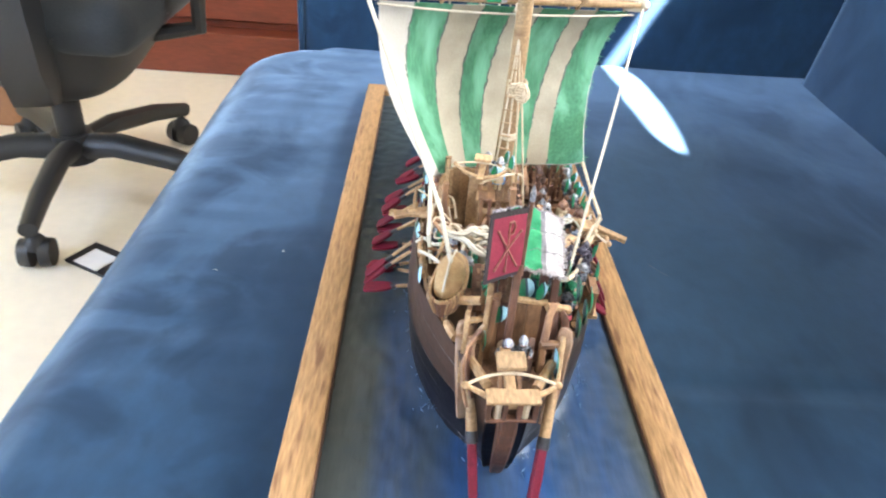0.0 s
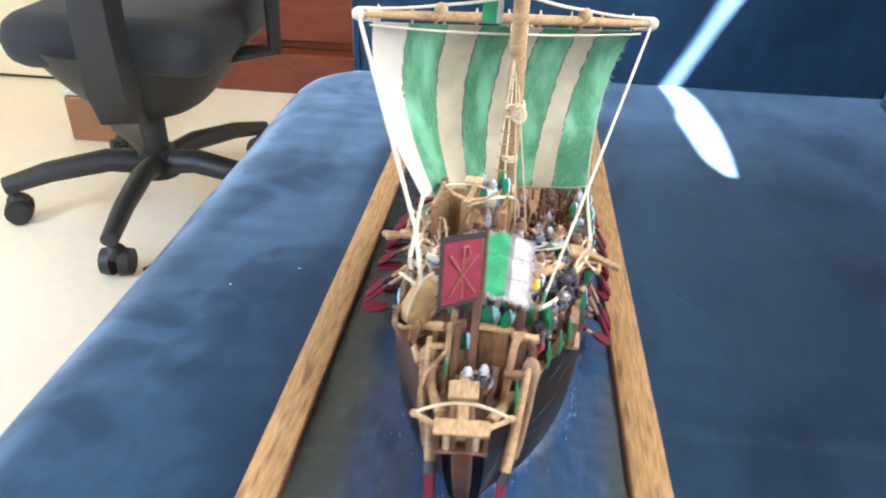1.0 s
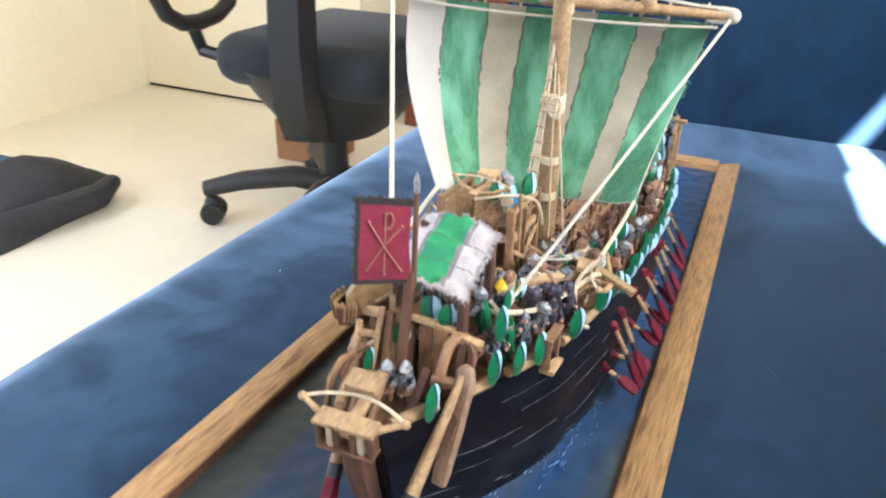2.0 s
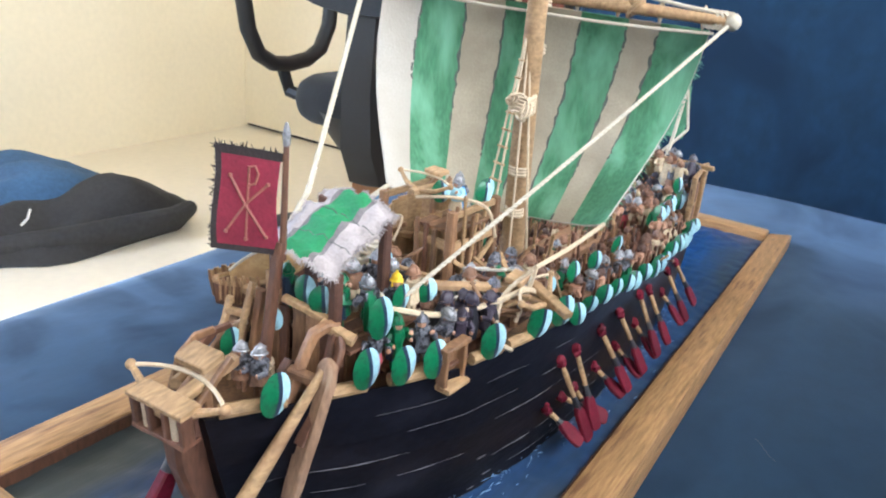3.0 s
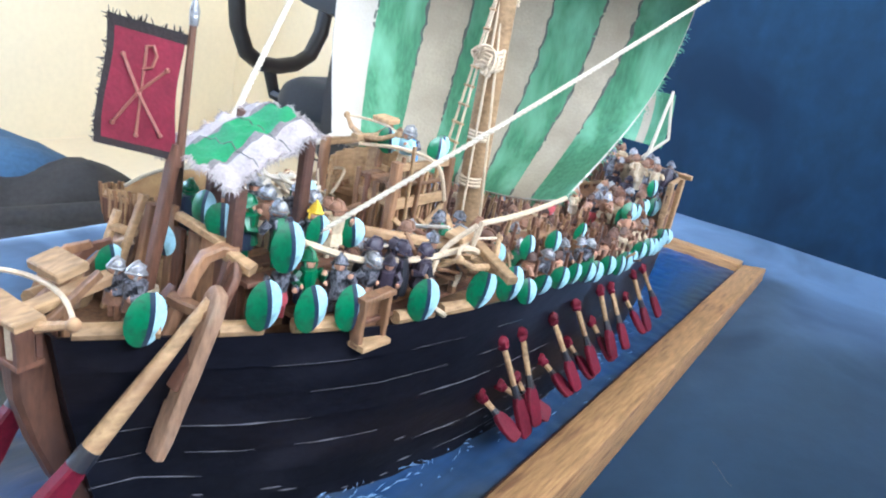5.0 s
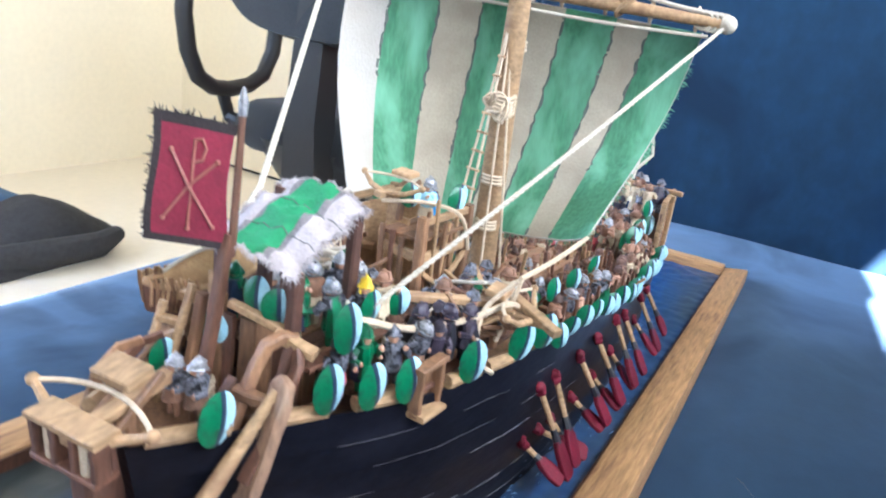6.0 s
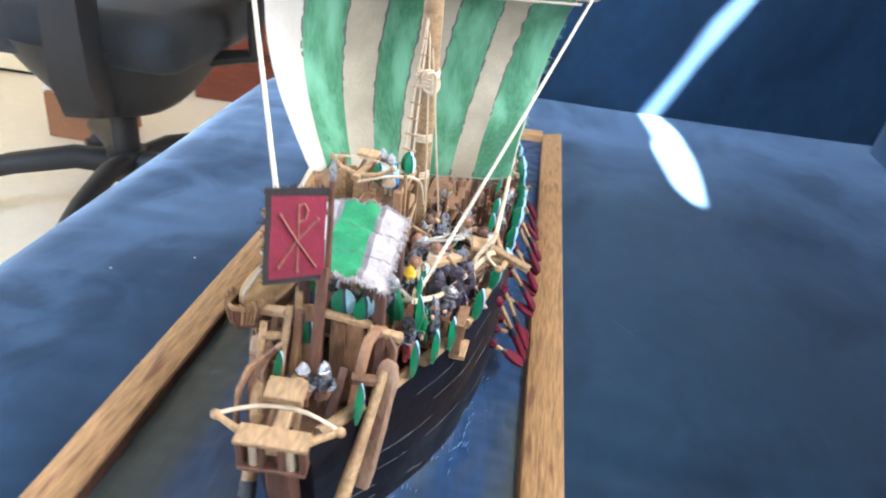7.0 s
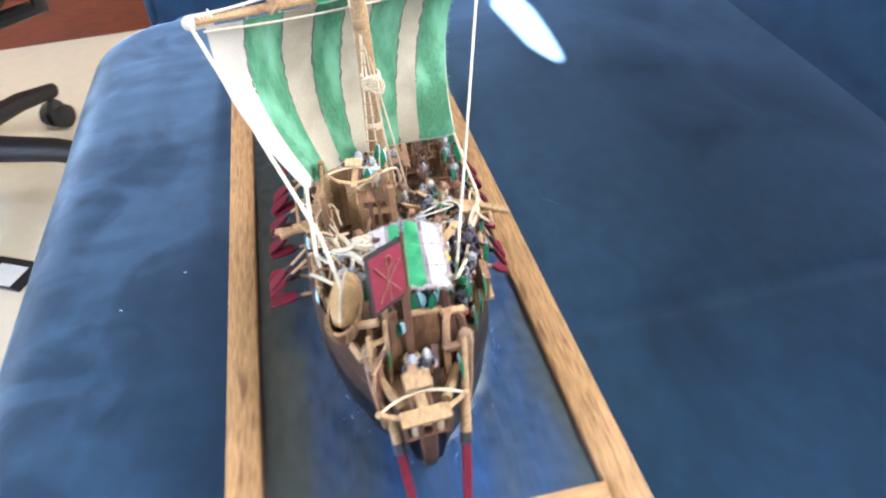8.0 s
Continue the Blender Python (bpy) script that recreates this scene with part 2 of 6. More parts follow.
def box(bm, lo, hi, m=None, bevel=0.0, seg=2):
    """A bevelled box from lo to hi, moved by m."""
    b = bmesh.new()
    (x0, y0, z0), (x1, y1, z1) = lo, hi
    geo(b, [(x, y, z) for z in (z0, z1) for y in (y0, y1) for x in (x0, x1)],
        [(0, 2, 3, 1), (4, 5, 7, 6), (0, 1, 5, 4), (2, 6, 7, 3), (0, 4, 6, 2), (1, 3, 7, 5)])
    if bevel:
        bmesh.ops.bevel(b, geom=b.edges[:], offset=bevel, segments=seg, profile=0.5, affect="EDGES")
    merge(bm, b, m)


def merge(bm, b, m=None):
    idx = {v: bm.verts.new(m @ v.co if m else v.co) for v in b.verts}
    for f in b.faces:
        try:
            bm.faces.new([idx[v] for v in f.verts]).material_index = f.material_index
        except ValueError:
            pass
    b.free()


def plank(bm, pts, w, t, up=(0, 0, 1), rough=0.0):
    """A squared board swept through pts, w wide and t thick (one value or one for each point), its edges eased."""
    pts = [Vector(p) for p in pts]
    ws = w if isinstance(w, (list, tuple)) else [w] * len(pts)
    ts = t if isinstance(t, (list, tuple)) else [t] * len(pts)
    rings = []
    for i, p in enumerate(pts):
        y = (pts[min(i + 1, len(pts) - 1)] - pts[max(i - 1, 0)]).normalized()
        x = y.cross(Vector(up))
        x = x.normalized() if x.length > 1e-4 else y.cross(Vector((1, 0, 0))).normalized()
        z = x.cross(y)
        c = min(ws[i], ts[i]) * 0.16
        a, b = ws[i] / 2, ts[i] / 2
        ring = []
        for q, r in ((a - c, -b), (a, c - b), (a, b - c), (a - c, b), (c - a, b), (-a, b - c), (-a, c - b), (c - a, -b)):
            v = p + x * q + z * r
            if rough:
                v = v + Vector((nz(v.x, v.y, v.z, 310), nz(v.y, v.z, v.x, 330), nz(v.z, v.x, v.y, 290))) * rough
            ring.append(bm.verts.new(v))
        rings.append(ring)
    for p, q in zip(rings, rings[1:]):
        for k in range(8):
            bm.faces.new((p[k], p[(k + 1) % 8], q[(k + 1) % 8], q[k]))
    bm.faces.new(rings[0][::-1])
    bm.faces.new(rings[-1])


def bar(bm, a, b, w, t, up=(0, 0, 1)):
    """A hand-cut straight timber from a to b, w wide and t thick."""
    a, b = Vector(a), Vector(b)
    n = 6
    k = [1 + 0.10 * nz(a.x * 3, a.z * 2, i * 0.31 + b.y, 40) for i in range(n)]
    plank(bm, [a.lerp(b, i / (n - 1)) for i in range(n)], [w * q for q in k], [t * (2 - q) for q in k], up, 0.00022 if max(w, t) < 0.02 else 0.0)


def tube(bm, pts, r, n=8, caps=True, flat=1.0):
    """A round rod through pts; r is one radius or one for each point."""
    pts = [Vector(p) for p in pts]
    rs = r if isinstance(r, (list, tuple)) else [r] * len(pts)
    rings, x = [], None
    for i, p in enumerate(pts):
        d = (pts[min(i + 1, len(pts) - 1)] - pts[max(i - 1, 0)]).normalized()
        if x is None:
            x = d.orthogonal().normalized()
        x = (x - d * x.dot(d)).normalized()
        y = d.cross(x)
        rings.append([bm.verts.new(p + (x * math.cos(k * 2 * math.pi / n) + y * flat * math.sin(k * 2 * math.pi / n)) * rs[i]) for k in range(n)])
    for a, b in zip(rings, rings[1:]):
        for k in range(n):
            bm.faces.new((a[k], a[(k + 1) % n], b[(k + 1) % n], b[k]))
    if caps:
        bm.faces.new(rings[0][::-1])
        bm.faces.new(rings[-1])


def ball(bm, c, r, n=8, k=6, top=1.0, low=-1.0):
    """A ball, or the slice of it between low and top; r may be three radii."""
    r = r if isinstance(r, (list, tuple)) else (r, r, r)
    rings = []
    for i in range(k + 1):
        s = math.asin(low) + (math.asin(top) - math.asin(low)) * i / k
        rings.append([bm.verts.new((c[0] + r[0] * math.cos(s) * math.cos(j * 2 * math.pi / n), c[1] + r[1] * math.cos(s) * math.sin(j * 2 * math.pi / n), c[2] + r[2] * math.sin(s))) for j in range(n)])
    for a, b in zip(rings, rings[1:]):
        for j in range(n):
            bm.faces.new((a[j], a[(j + 1) % n], b[(j + 1) % n], b[j]))
    bm.faces.new(rings[0][::-1])
    bm.faces.new(rings[-1])


def grid(bm, f, nu, nv):
    """A sheet f(i/nu, j/nv)."""
    vs = [[bm.verts.new(f(i / nu, j / nv)) for j in range(nv + 1)] for i in range(nu + 1)]
    for i in range(nu):
        for j in range(nv):
            bm.faces.new((vs[i][j], vs[i + 1][j], vs[i + 1][j + 1], vs[i][j + 1]))
    return vs


def mesh_of(name, bm, mats, smooth=True, thick=0.0):
    if thick:
        bmesh.ops.recalc_face_normals(bm, faces=bm.faces[:])
        bmesh.ops.solidify(bm, geom=bm.faces[:], thickness=thick)
    bmesh.ops.remove_doubles(bm, verts=bm.verts[:], dist=1e-6)
    bmesh.ops.recalc_face_normals(bm, faces=bm.faces[:])
    me = bpy.data.meshes.new(name)
    bm.to_mesh(me)
    bm.free()
    for m in (mats if isinstance(mats, (list, tuple)) else [mats]):
        me.materials.append(m)
    if smooth:
        me.polygons.foreach_set("use_smooth", [True] * len(me.polygons))
        me.set_sharp_from_angle(angle=radians(40))
    return me


def part(name, bm, material, parent=None, label="", smooth=True, thick=0.0):
    ob = new(name, mesh_of(name, bm, material, smooth, thick))
    ob.parent = parent
    return tagged(ob, label)


def thing(name, label, category, m=None, group="", kind=""):
    ob = new(name)
    ob.empty_display_size = 0.05
    if m:
        ob.matrix_world = m
    return tagged(ob, label, category, group, kind)


def solo(name, bm, material, label, category="", kind="", group="", m=None, smooth=True, thick=0.0):
    ob = part(name, bm, material, None, "", smooth, thick)
    if m:
        ob.matrix_world = m
    return tagged(ob, label, category, group, kind)


# ---- room ----


def wall(name, lo, hi, material=PLASTER, label="plain cream plastered wall"):
    bm = bmesh.new()
    box(bm, lo, hi)
    return solo(name, bm, material, label, "wall", "structure", smooth=False)


bm = bmesh.new()
box(bm, (X0 - 0.1, Y0 - 0.1, -0.1), (X1 + 0.1, Y1 + 0.1, 0))
solo("floor", bm, FLOOR, "pale cream polished tile floor", "floor", "structure", smooth=False)
# unseen ceiling, grey so that less light bounces onto the seat
bm = bmesh.new()
box(bm, (X0 - 0.1, Y0 - 0.1, H), (X1 + 0.1, Y1 + 0.1, H + 0.1))
solo("ceiling", bm, CEIL, "unseen grey ceiling that cuts bounced light", "ceiling", "structure", smooth=False)
# the west wall's unseen part has an opening added for the fill lamp
bm = bmesh.new()
for lo, hi in (((Y0, 0), (-1.2, H)), ((-0.2, 0), (Y1, H)), ((-1.2, 0), (-0.2, 0.9)), ((-1.2, 2.1), (-0.2, H))):
    box(bm, (X0 - 0.1, *lo), (X0, *hi))
solo("wall_west", bm, PLASTER, "plain cream plastered wall", "wall", "structure", smooth=False)
wall("wall_north", (X0 - 0.1, Y1, 0), (X1 + 0.1, Y1 + 0.1, H))
wall("wall_northwest", (X0, 1.735, 0.012), (-1.12, Y1, H))
bm = bmesh.new()
box(bm, (X0, 1.745, 0), (-1.12, Y1, 0.0118))
solo("baseboard", bm, PLASTIC, "dark gap line at the foot of the wall", "baseboard", "structure", smooth=False)
# unseen south wall, set close and grey to limit light on the stern
wall("wall_south", (X0 - 0.1, Y0 - 0.1, 0), (X1 + 0.1, Y0, H), CEIL, "unseen grey wall set close to dim the stern")
# unseen east wall; its narrow gap is cut to shape the sun's streak
bm = bmesh.new()
gap = [(-0.190, 1.877), (-0.160, 1.898), (-0.069, 1.911), (-0.048, 1.914), (-0.027, 1.905), (0.027, 1.915), (0.056, 1.922), (0.075, 1.932), (0.085, 1.949), (0.106, 1.940), (0.165, 1.952), (0.190, 1.912), (0.113, 1.893), (0.089, 1.888), (0.0715, 1.872), (0.034, 1.851), (-0.050, 1.839), (-0.122, 1.842), (-0.182, 1.852)]
for loop in ([(Y0 - 0.1, 0), (Y0 - 0.1, H), (Y1 + 0.1, H), (Y1 + 0.1, 0)], gap):
    vs = [bm.verts.new((X1 + 0.01, y, z)) for y, z in loop]
    for a, b in zip(vs, vs[1:] + vs[:1]):
        bm.edges.new((a, b))
bmesh.ops.triangle_fill(bm, edges=bm.edges[:])
solo("wall_east", bm, PLASTER, "unseen cream wall with a gap cut to shape the sun streak", "wall", "structure", smooth=False, thick=0.012)


# ---- sofa ----
def sofa():
    s = thing("sofa", "deep blue velvet sofa with wide seat, arm and back", "sofa", pose(0, 0, 0))
    bm = bmesh.new()
    FX, R = -0.272, 0.05

    def seat(i, j):
        y = -1.25 + j * 1.81
        fx = FX + (0.07 * (1 - math.sqrt(max(0, 1 - ((y - 0.46) / 0.06) ** 2))) if y > 0.46 else 0)
        if y > 0.515:
            fx = FX + 0.07
        k = i * 1.0
        if k < 0.25:
            x, z = fx, 0.06 + (0.5 - R - 0.06) * k / 0.25
        elif k < 0.4:
            a = (k - 0.25) / 0.15 * math.pi / 2
            x, z = fx + R - R * math.cos(a), 0.5 - R + R * math.sin(a)
        else:
            x, z = fx + R + (0.50 - fx - R) * (k - 0.4) / 0.6, 0.5
            z += 0.0018 * nz(x, y, 0, 9) + 0.0012 * nz(x, y * 2.5, 3, 22) * max(0, 1 - (x + 0.25) / 0.25)
            z -= 0.0015 * math.exp(-((y + 0.075) / 0.006) ** 2) * (1 if x > 0.11 else 0)
        x -= 0.004 * nz(1, y, z, 6)
        edge = max(0, 1 - abs(k - 0.36) / 0.14)
        z -= edge * 0.0015 * max(0, nz(x * 2, y * 14, 0, 2.2)) ** 2
        x += edge * 0.001 * max(0, nz(x * 2, y * 9, 7, 2.2))
        return (x, y, z)
    grid(bm, seat, 70, 250)
    part("seat", bm, VELVET, s)
    bm = bmesh.new()
    tube(bm, [(FX - 0.001 - 0.004 * nz(1, y * 0.1 - 1.25, 0.44, 6), y * 0.1 - 1.25, 0.440) for y in range(18)], 0.0045, 8)
    part("piping", bm, VELVET, s, "dark piping along the seat's front edge")
    bm = bmesh.new()
    box(bm, (-0.2, 0.53, 0.1), (0.75, 0.74, 0.86), None, 0.022, 4)
    arm = part("armrest", bm, VELVET, s)
    bm = bmesh.new()
    tube(bm, [(-0.199, 0.536, 0.11), (-0.199, 0.536, 0.845)], 0.004, 8)
    part("piping", bm, VELVET, arm)
    bm = bmesh.new()
    box(bm, (0.447, -1.25, 0.46), (0.66, 0.526, 0.90), None, 0.03, 5)
    for v in bm.verts:  # the cushion leans back
        v.co.x += 0.20 * max(0, v.co.z - 0.56)
    box(bm, (0.50, -1.25, 0.1), (0.71, 0.526, 0.50), None, 0.01, 1)
    part("backrest", bm, VELVET, s)
    bm = bmesh.new()
    box(bm, (-0.22, -1.23, 0.02), (0.70, 0.72, 0.1), None, 0.01, 1)
    part("base", bm, PLASTIC, s)


sofa()


# ---- far furniture ----
def cabinet():
    c = thing("wooden_cabinet", "dark red-brown polished wooden cabinet standing on the floor", "cabinet", pose(0, 0, 0))
    bm = bmesh.new()
    box(bm, (-0.98, 1.76, 0.0), (0.9, 1.97, 0.125), None, 0.004, 1)
    part("plinth", bm, MAHOGANY, c)
    bm = bmesh.new()
    box(bm, (-0.95, 1.83, 0.125), (0.9, 1.97, 1.3), None, 0.004, 1)
    part("body", bm, MAHOGANY, c)
    for k in range(3):
        bm = bmesh.new()
        x = -0.93 + k * 0.6
        box(bm, (x, 1.812, 0.15), (x + 0.58, 1.828, 1.26), None, 0.004, 1)
        part("door", bm, MAHOGANY, c)


cabinet()


def carton():
    bm = bmesh.new()
    box(bm, (-1.16, 1.30, 0), (-0.99, 1.46, 0.12), None, 0.004, 1)
    solo("brown_box", bm, CARTON, "small open brown box on the tile floor", "box")
    bm = bmesh.new()
    box(bm, (-1.17, 1.31, 0.121), (-1.09, 1.40, 0.135), None, 0.003, 1)
    solo("white_papers", bm, PAPER, "small stack of white papers on the brown box", "papers")


carton()


def cloth_heap(name, c, size, material, label, seed):
    bm = bmesh.new()

    def f(i, j):
        a, b = i * 2 * math.pi, j
        r = math.sin(b * math.pi / 2) if b < 1 else 1
        x, y = math.cos(a) * r, math.sin(a) * r
        h = (1 - r ** 5) * (0.75 + 0.5 * nz(x + seed, y, 0, 1.7)) + 0.06 * nz(x * 3 + seed, y * 3, 1, 2)
        e = 1 + 0.25 * nz(math.cos(a) + seed, math.sin(a), 2, 1.5)
        return (c[0] + size[0] * x * e, c[1] + size[1] * y * e, c[2] + max(0, size[2] * h))
    grid(bm, f, 40, 14)
    return solo(name, bm, material, label, "clothes")


jacket = cloth_heap("black_jacket", (-1.50, 0.64, 0.001), (0.18, 0.33, 0.125), BLACKCLOTH, "crumpled black jacket lying on the tile floor", 3)
cloth_heap("blue_trousers", (-1.66, 0.50, 0.02), (0.22, 0.42, 0.135), JEANS, "crumpled blue garment heaped beside the black jacket", 8)
bm = bmesh.new()
tube(bm, [(-1.44, 0.40, 0.035), (-1.38, 0.52, 0.034), (-1.335, 0.66, 0.036), (-1.315, 0.80, 0.038), (-1.36, 0.88, 0.036)], [0.026, 0.034, 0.037, 0.036, 0.026], 12, flat=0.9)
for v in bm.verts:
    v.co.z += 0.006 * nz(v.co.x, v.co.y, v.co.z, 22)
part("sleeve", bm, BLACKCLOTH, jacket)
bm = bmesh.new()
tube(bm, [(-1.395, 0.470, 0.085), (-1.385, 0.480, 0.10), (-1.392, 0.492, 0.118)], 0.0028, 6)
part("cord", bm, PAPER, jacket, "short white cord")

bm = bmesh.new()
box(bm, (-0.05, -0.036, 0), (0.05, 0.036, 0.006), None, 0.001, 1)
box_m = pose(-0.625, 0.735, 0.001, 0, 0, -28)
leaflet = solo("leaflet", bm, BLACK, "black and white printed leaflet on the floor", "leaflet", m=box_m)
bm = bmesh.new()
box(bm, (-0.03, -0.033, 0.0062), (0.03, 0.018, 0.0075), None, 0.0004, 1)
part("white_panel", bm, PAPER, leaflet, "white panel of the leaflet")


def office_chair():
    c = thing("office_chair", "black five-star office chair with grey cloth seat and loop arms", "chair", pose(-0.765, 1.006, 0))
    for k in range(5):
        a = radians(-82 + 72 * k)
        d = Vector((math.cos(a), math.sin(a), 0))
        bm = bmesh.new()
        tube(bm, [d * 0.02 + Vector((0, 0, 0.105)), d * 0.10 + Vector((0, 0, 0.118)), d * 0.22 + Vector((0, 0, 0.105)), d * 0.31 + Vector((0, 0, 0.083))], [0.03, 0.027, 0.024, 0.02], 10, flat=0.8)
        leg = part("leg", bm, PLASTIC, c)
        bm = bmesh.new()
        o = d * 0.295
        side = Vector((-d.y, d.x, 0))
        for s in (-1, 1):
            tube(bm, [o + side * 0.008 * s + Vector((0, 0, 0.028)), o + side * 0.028 * s + Vector((0, 0, 0.028))], [0.028, 0.026], 14)
        tube(bm, [o + Vector((0, 0, 0.03)), o + Vector((0, 0, 0.085))], 0.008, 8)
        ball(bm, (o.x, o.y, 0.04), (0.022, 0.022, 0.028), 10, 6, 1, 0.0)
        part("caster", bm, PLASTIC, c)
    bm = bmesh.new()
    tube(bm, [(0, 0, 0.075), (0, 0, 0.135)], [0.045, 0.04], 16)
    tube(bm, [(0, 0, 0.13), (0, 0, 0.27)], 0.028, 16)
    part("gas_column", bm, PLASTIC, c)
    bm = bmesh.new()
    # seat shell: a shallow bowl under the cushion
    grid(bm, lambda i, j: ((0.05 + 0.17 * j) * math.cos(i * 2 * math.pi) + 0.015, (0.05 + 0.17 * j) * math.sin(i * 2 * math.pi), 0.225 + 0.17 * j ** 1.8), 32, 10)
    tube(bm, [(0, 0, 0.223), (0, 0, 0.24)], 0.045, 20)
    part("seat_shell", bm, PLASTIC, c)
    bm = bmesh.new()
    box(bm, (-0.170, -0.20, 0.355), (0.235, 0.25, 0.46), None, 0.05, 6)
    part("seat", bm, MESHGREY, c)
    bm = bmesh.new()
    tube(bm, [(0.0, 0.0, 0.275), (0.03, -0.12, 0.272), (0.05, -0.18, 0.296), (0.065, -0.222, 0.36), (0.07, -0.235, 0.46), (0.07, -0.22, 0.75)], [0.03, 0.045, 0.05, 0.05, 0.046, 0.04], 4, flat=0.8)
    part("back_bar", bm, PLASTIC, c)
    bm = bmesh.new()
    grid(bm, lambda i, j: ((i - 0.5) * 0.44 + 0.06, -0.215 - 0.05 * (1 - (2 * i - 1) ** 2) + 0.03 * math.sin(j * 3), 0.60 + 0.40 * j + 0.05 * (2 * abs(i - 0.5)) ** 3 * (1 - 2 * j)), 16, 16)
    part("backrest", bm, MESHGREY, c, thick=0.045)
    for s in (-1, 1):
        bm = bmesh.new()
        x, up = (0.29, 0.055) if s > 0 else (-0.355, 0.0)
        tube(bm, [(0.17 * s, 0, 0.345), (x, 0.0, 0.37), (x + 0.01 * s, -0.02, 0.44 + up)], 0.016, 8)
        loop = [(-0.14, 0.68), (-0.145, 0.60), (-0.13, 0.52), (-0.10, 0.465), (-0.055, 0.440), (0.0, 0.435), (0.06, 0.442), (0.105, 0.465), (0.135, 0.52), (0.145, 0.60), (0.13, 0.67), (0.08, 0.69), (0.02, 0.692), (-0.06, 0.69), (-0.14, 0.68)]
        tube(bm, [(x, v, z + up) for v, z in loop], 0.0185, 10)
        part("arm", bm, PLASTIC, c)


office_chair()


# ---- display base ----
ZW = 0.509
BXL, BXR, BYN, BYF, BW = -0.0990, 0.1005, -0.2185, 0.376, 0.0185


def rim(y):
    """Height of the rim: the soft seat lifts the near end."""
    return 0.5245 - 0.0247 * (y + 0.13)


def near(y):
    return (BYF - y) / (BYF - BYN)


def sea_level(y):
    return rim(y) - 0.0068


def display_base():
    b = thing("display_base", "wood-framed display base with painted blue sea", "display base", pose(0, 0, 0.501))
    bm = bmesh.new()

    def sea(i, j):
        y = BYN + BW * 0.6 + j * (BYF - BYN - 1.2 * BW)
        x = BXL + BW * 0.6 + 0.0035 * near(y) + i * (BXR - BXL - 1.2 * BW + 0.0033 * near(y))
        p = INV @ Vector((x, y, ZW))
        d = abs(p.x) - side(max(-0.158, min(0.222, p.y)), 0.12)[0] + max(0, -0.158 - p.y, p.y - 0.222)
        swell = 0.0022 * math.exp(-max(0, d) / 0.005) * (1 + 0.5 * nz(x, y, 0, 90))
        return (x, y, sea_level(y) - 0.501 + 0.0008 * nz(i * 2, j * 6, 0, 9) + 0.0004 * nz(x, y, 5, 160) + swell)
    grid(bm, sea, 100, 260)
    part("painted_sea", bm, WATER, b, "glossy painted blue sea, greyed for reflections", thick=0.004)

    def strip(lo, hi, shift, fall=0.0):
        bm = bmesh.new()
        box(bm, (*lo, -0.0012), (*hi, 0.015), None, 0.0012, 2)
        for v in bm.verts:
            v.co.x += shift * near(v.co.y)
            if v.co.z > 0.007:
                v.co.z += rim(v.co.y) - 0.516 - fall * max(0, min(1, (hi[0] - v.co.x + shift * near(v.co.y)) / (hi[0] - lo[0])))
        return bm
    # thin brown strips along the frame's inner edge stand for stain and shadow gap
    for x0, shift in ((BXL + BW, 0.0035), (BXR - BW - 0.0008, 0.0068)):
        bm = bmesh.new()
        box(bm, (x0, BYN + BW, 0.002), (x0 + 0.0008, BYF - BW, 0.0140), None, 0.0003, 1)
        for v in bm.verts:
            v.co.x += shift * near(v.co.y)
            if v.co.z > 0.007:
                v.co.z += rim(v.co.y) - 0.516 - (0.0034 if x0 > 0 else 0)
        part("inner_edge", bm, BROWN, b, "brown inner edge for stain and shadow gap")
    # the handmade frame is a little out of square
    part("side_strip", strip((BXL, BYN), (BXL + BW, BYF), 0.0035), FRAMEWOOD, b)
    part("side_strip", strip((BXR - BW, BYN), (BXR, BYF), 0.0068, 0.0034), FRAMEWOOD, b)
    part("end_strip", strip((BXL + BW + 0.0038, BYN), (BXR - BW + 0.0065, BYN + BW), 0.0), FRAMEWOOD_X, b)
    part("end_strip", strip((BXL + BW + 0.0004, BYF - BW), (BXR - BW - 0.0002, BYF - 0.0002), 0.0), FRAMEWOOD_X, b)


# ---- model ship ----
SHIP = pose(0.017, 0.0015, ZW + 0.001, 0, 0, -3)
INV = SHIP.inverted()
SLIP = pose(0.015, 0, ZW, 0, 0, -3).inverted()


def L(x, y, z):
    """A place in the ship's own axes from one on its building slip."""
    return SLIP @ Vector((x, y, z))


def prof(table, v):
    for (a, p), (b, q) in zip(table, table[1:]):
        if v <= b:
            k = max(0, min(1, (v - a) / (b - a)))
            return p + (q - p) * k
    return table[-1][1]


DECKW = [(-0.182, 0.009), (-0.170, 0.0145), (-0.145, 0.0262), (-0.12, 0.0362), (-0.10, 0.0430), (-0.065, 0.0475), (-0.03, 0.049), (0.03, 0.0485), (0.07, 0.047), (0.12, 0.041), (0.17, 0.033), (0.2, 0.026), (0.225, 0.015), (0.24, 0.004)]
WATERW = [(-0.182, 0.0), (-0.160, 0.0), (-0.149, 0.0097), (-0.1385, 0.0196), (-0.117, 0.0310), (-0.09, 0.0405), (-0.05, 0.0472), (0.0, 0.0480), (0.07, 0.0445), (0.13, 0.035), (0.18, 0.021), (0.21, 0.009), (0.222, 0.001), (0.24, 0.0)]
DECKZ = [(-0.182, 0.073), (-0.14, 0.0712), (-0.088, 0.069), (-0.05, 0.0665), (0.0, 0.063), (0.07, 0.0575), (0.18, 0.048), (0.24, 0.047)]


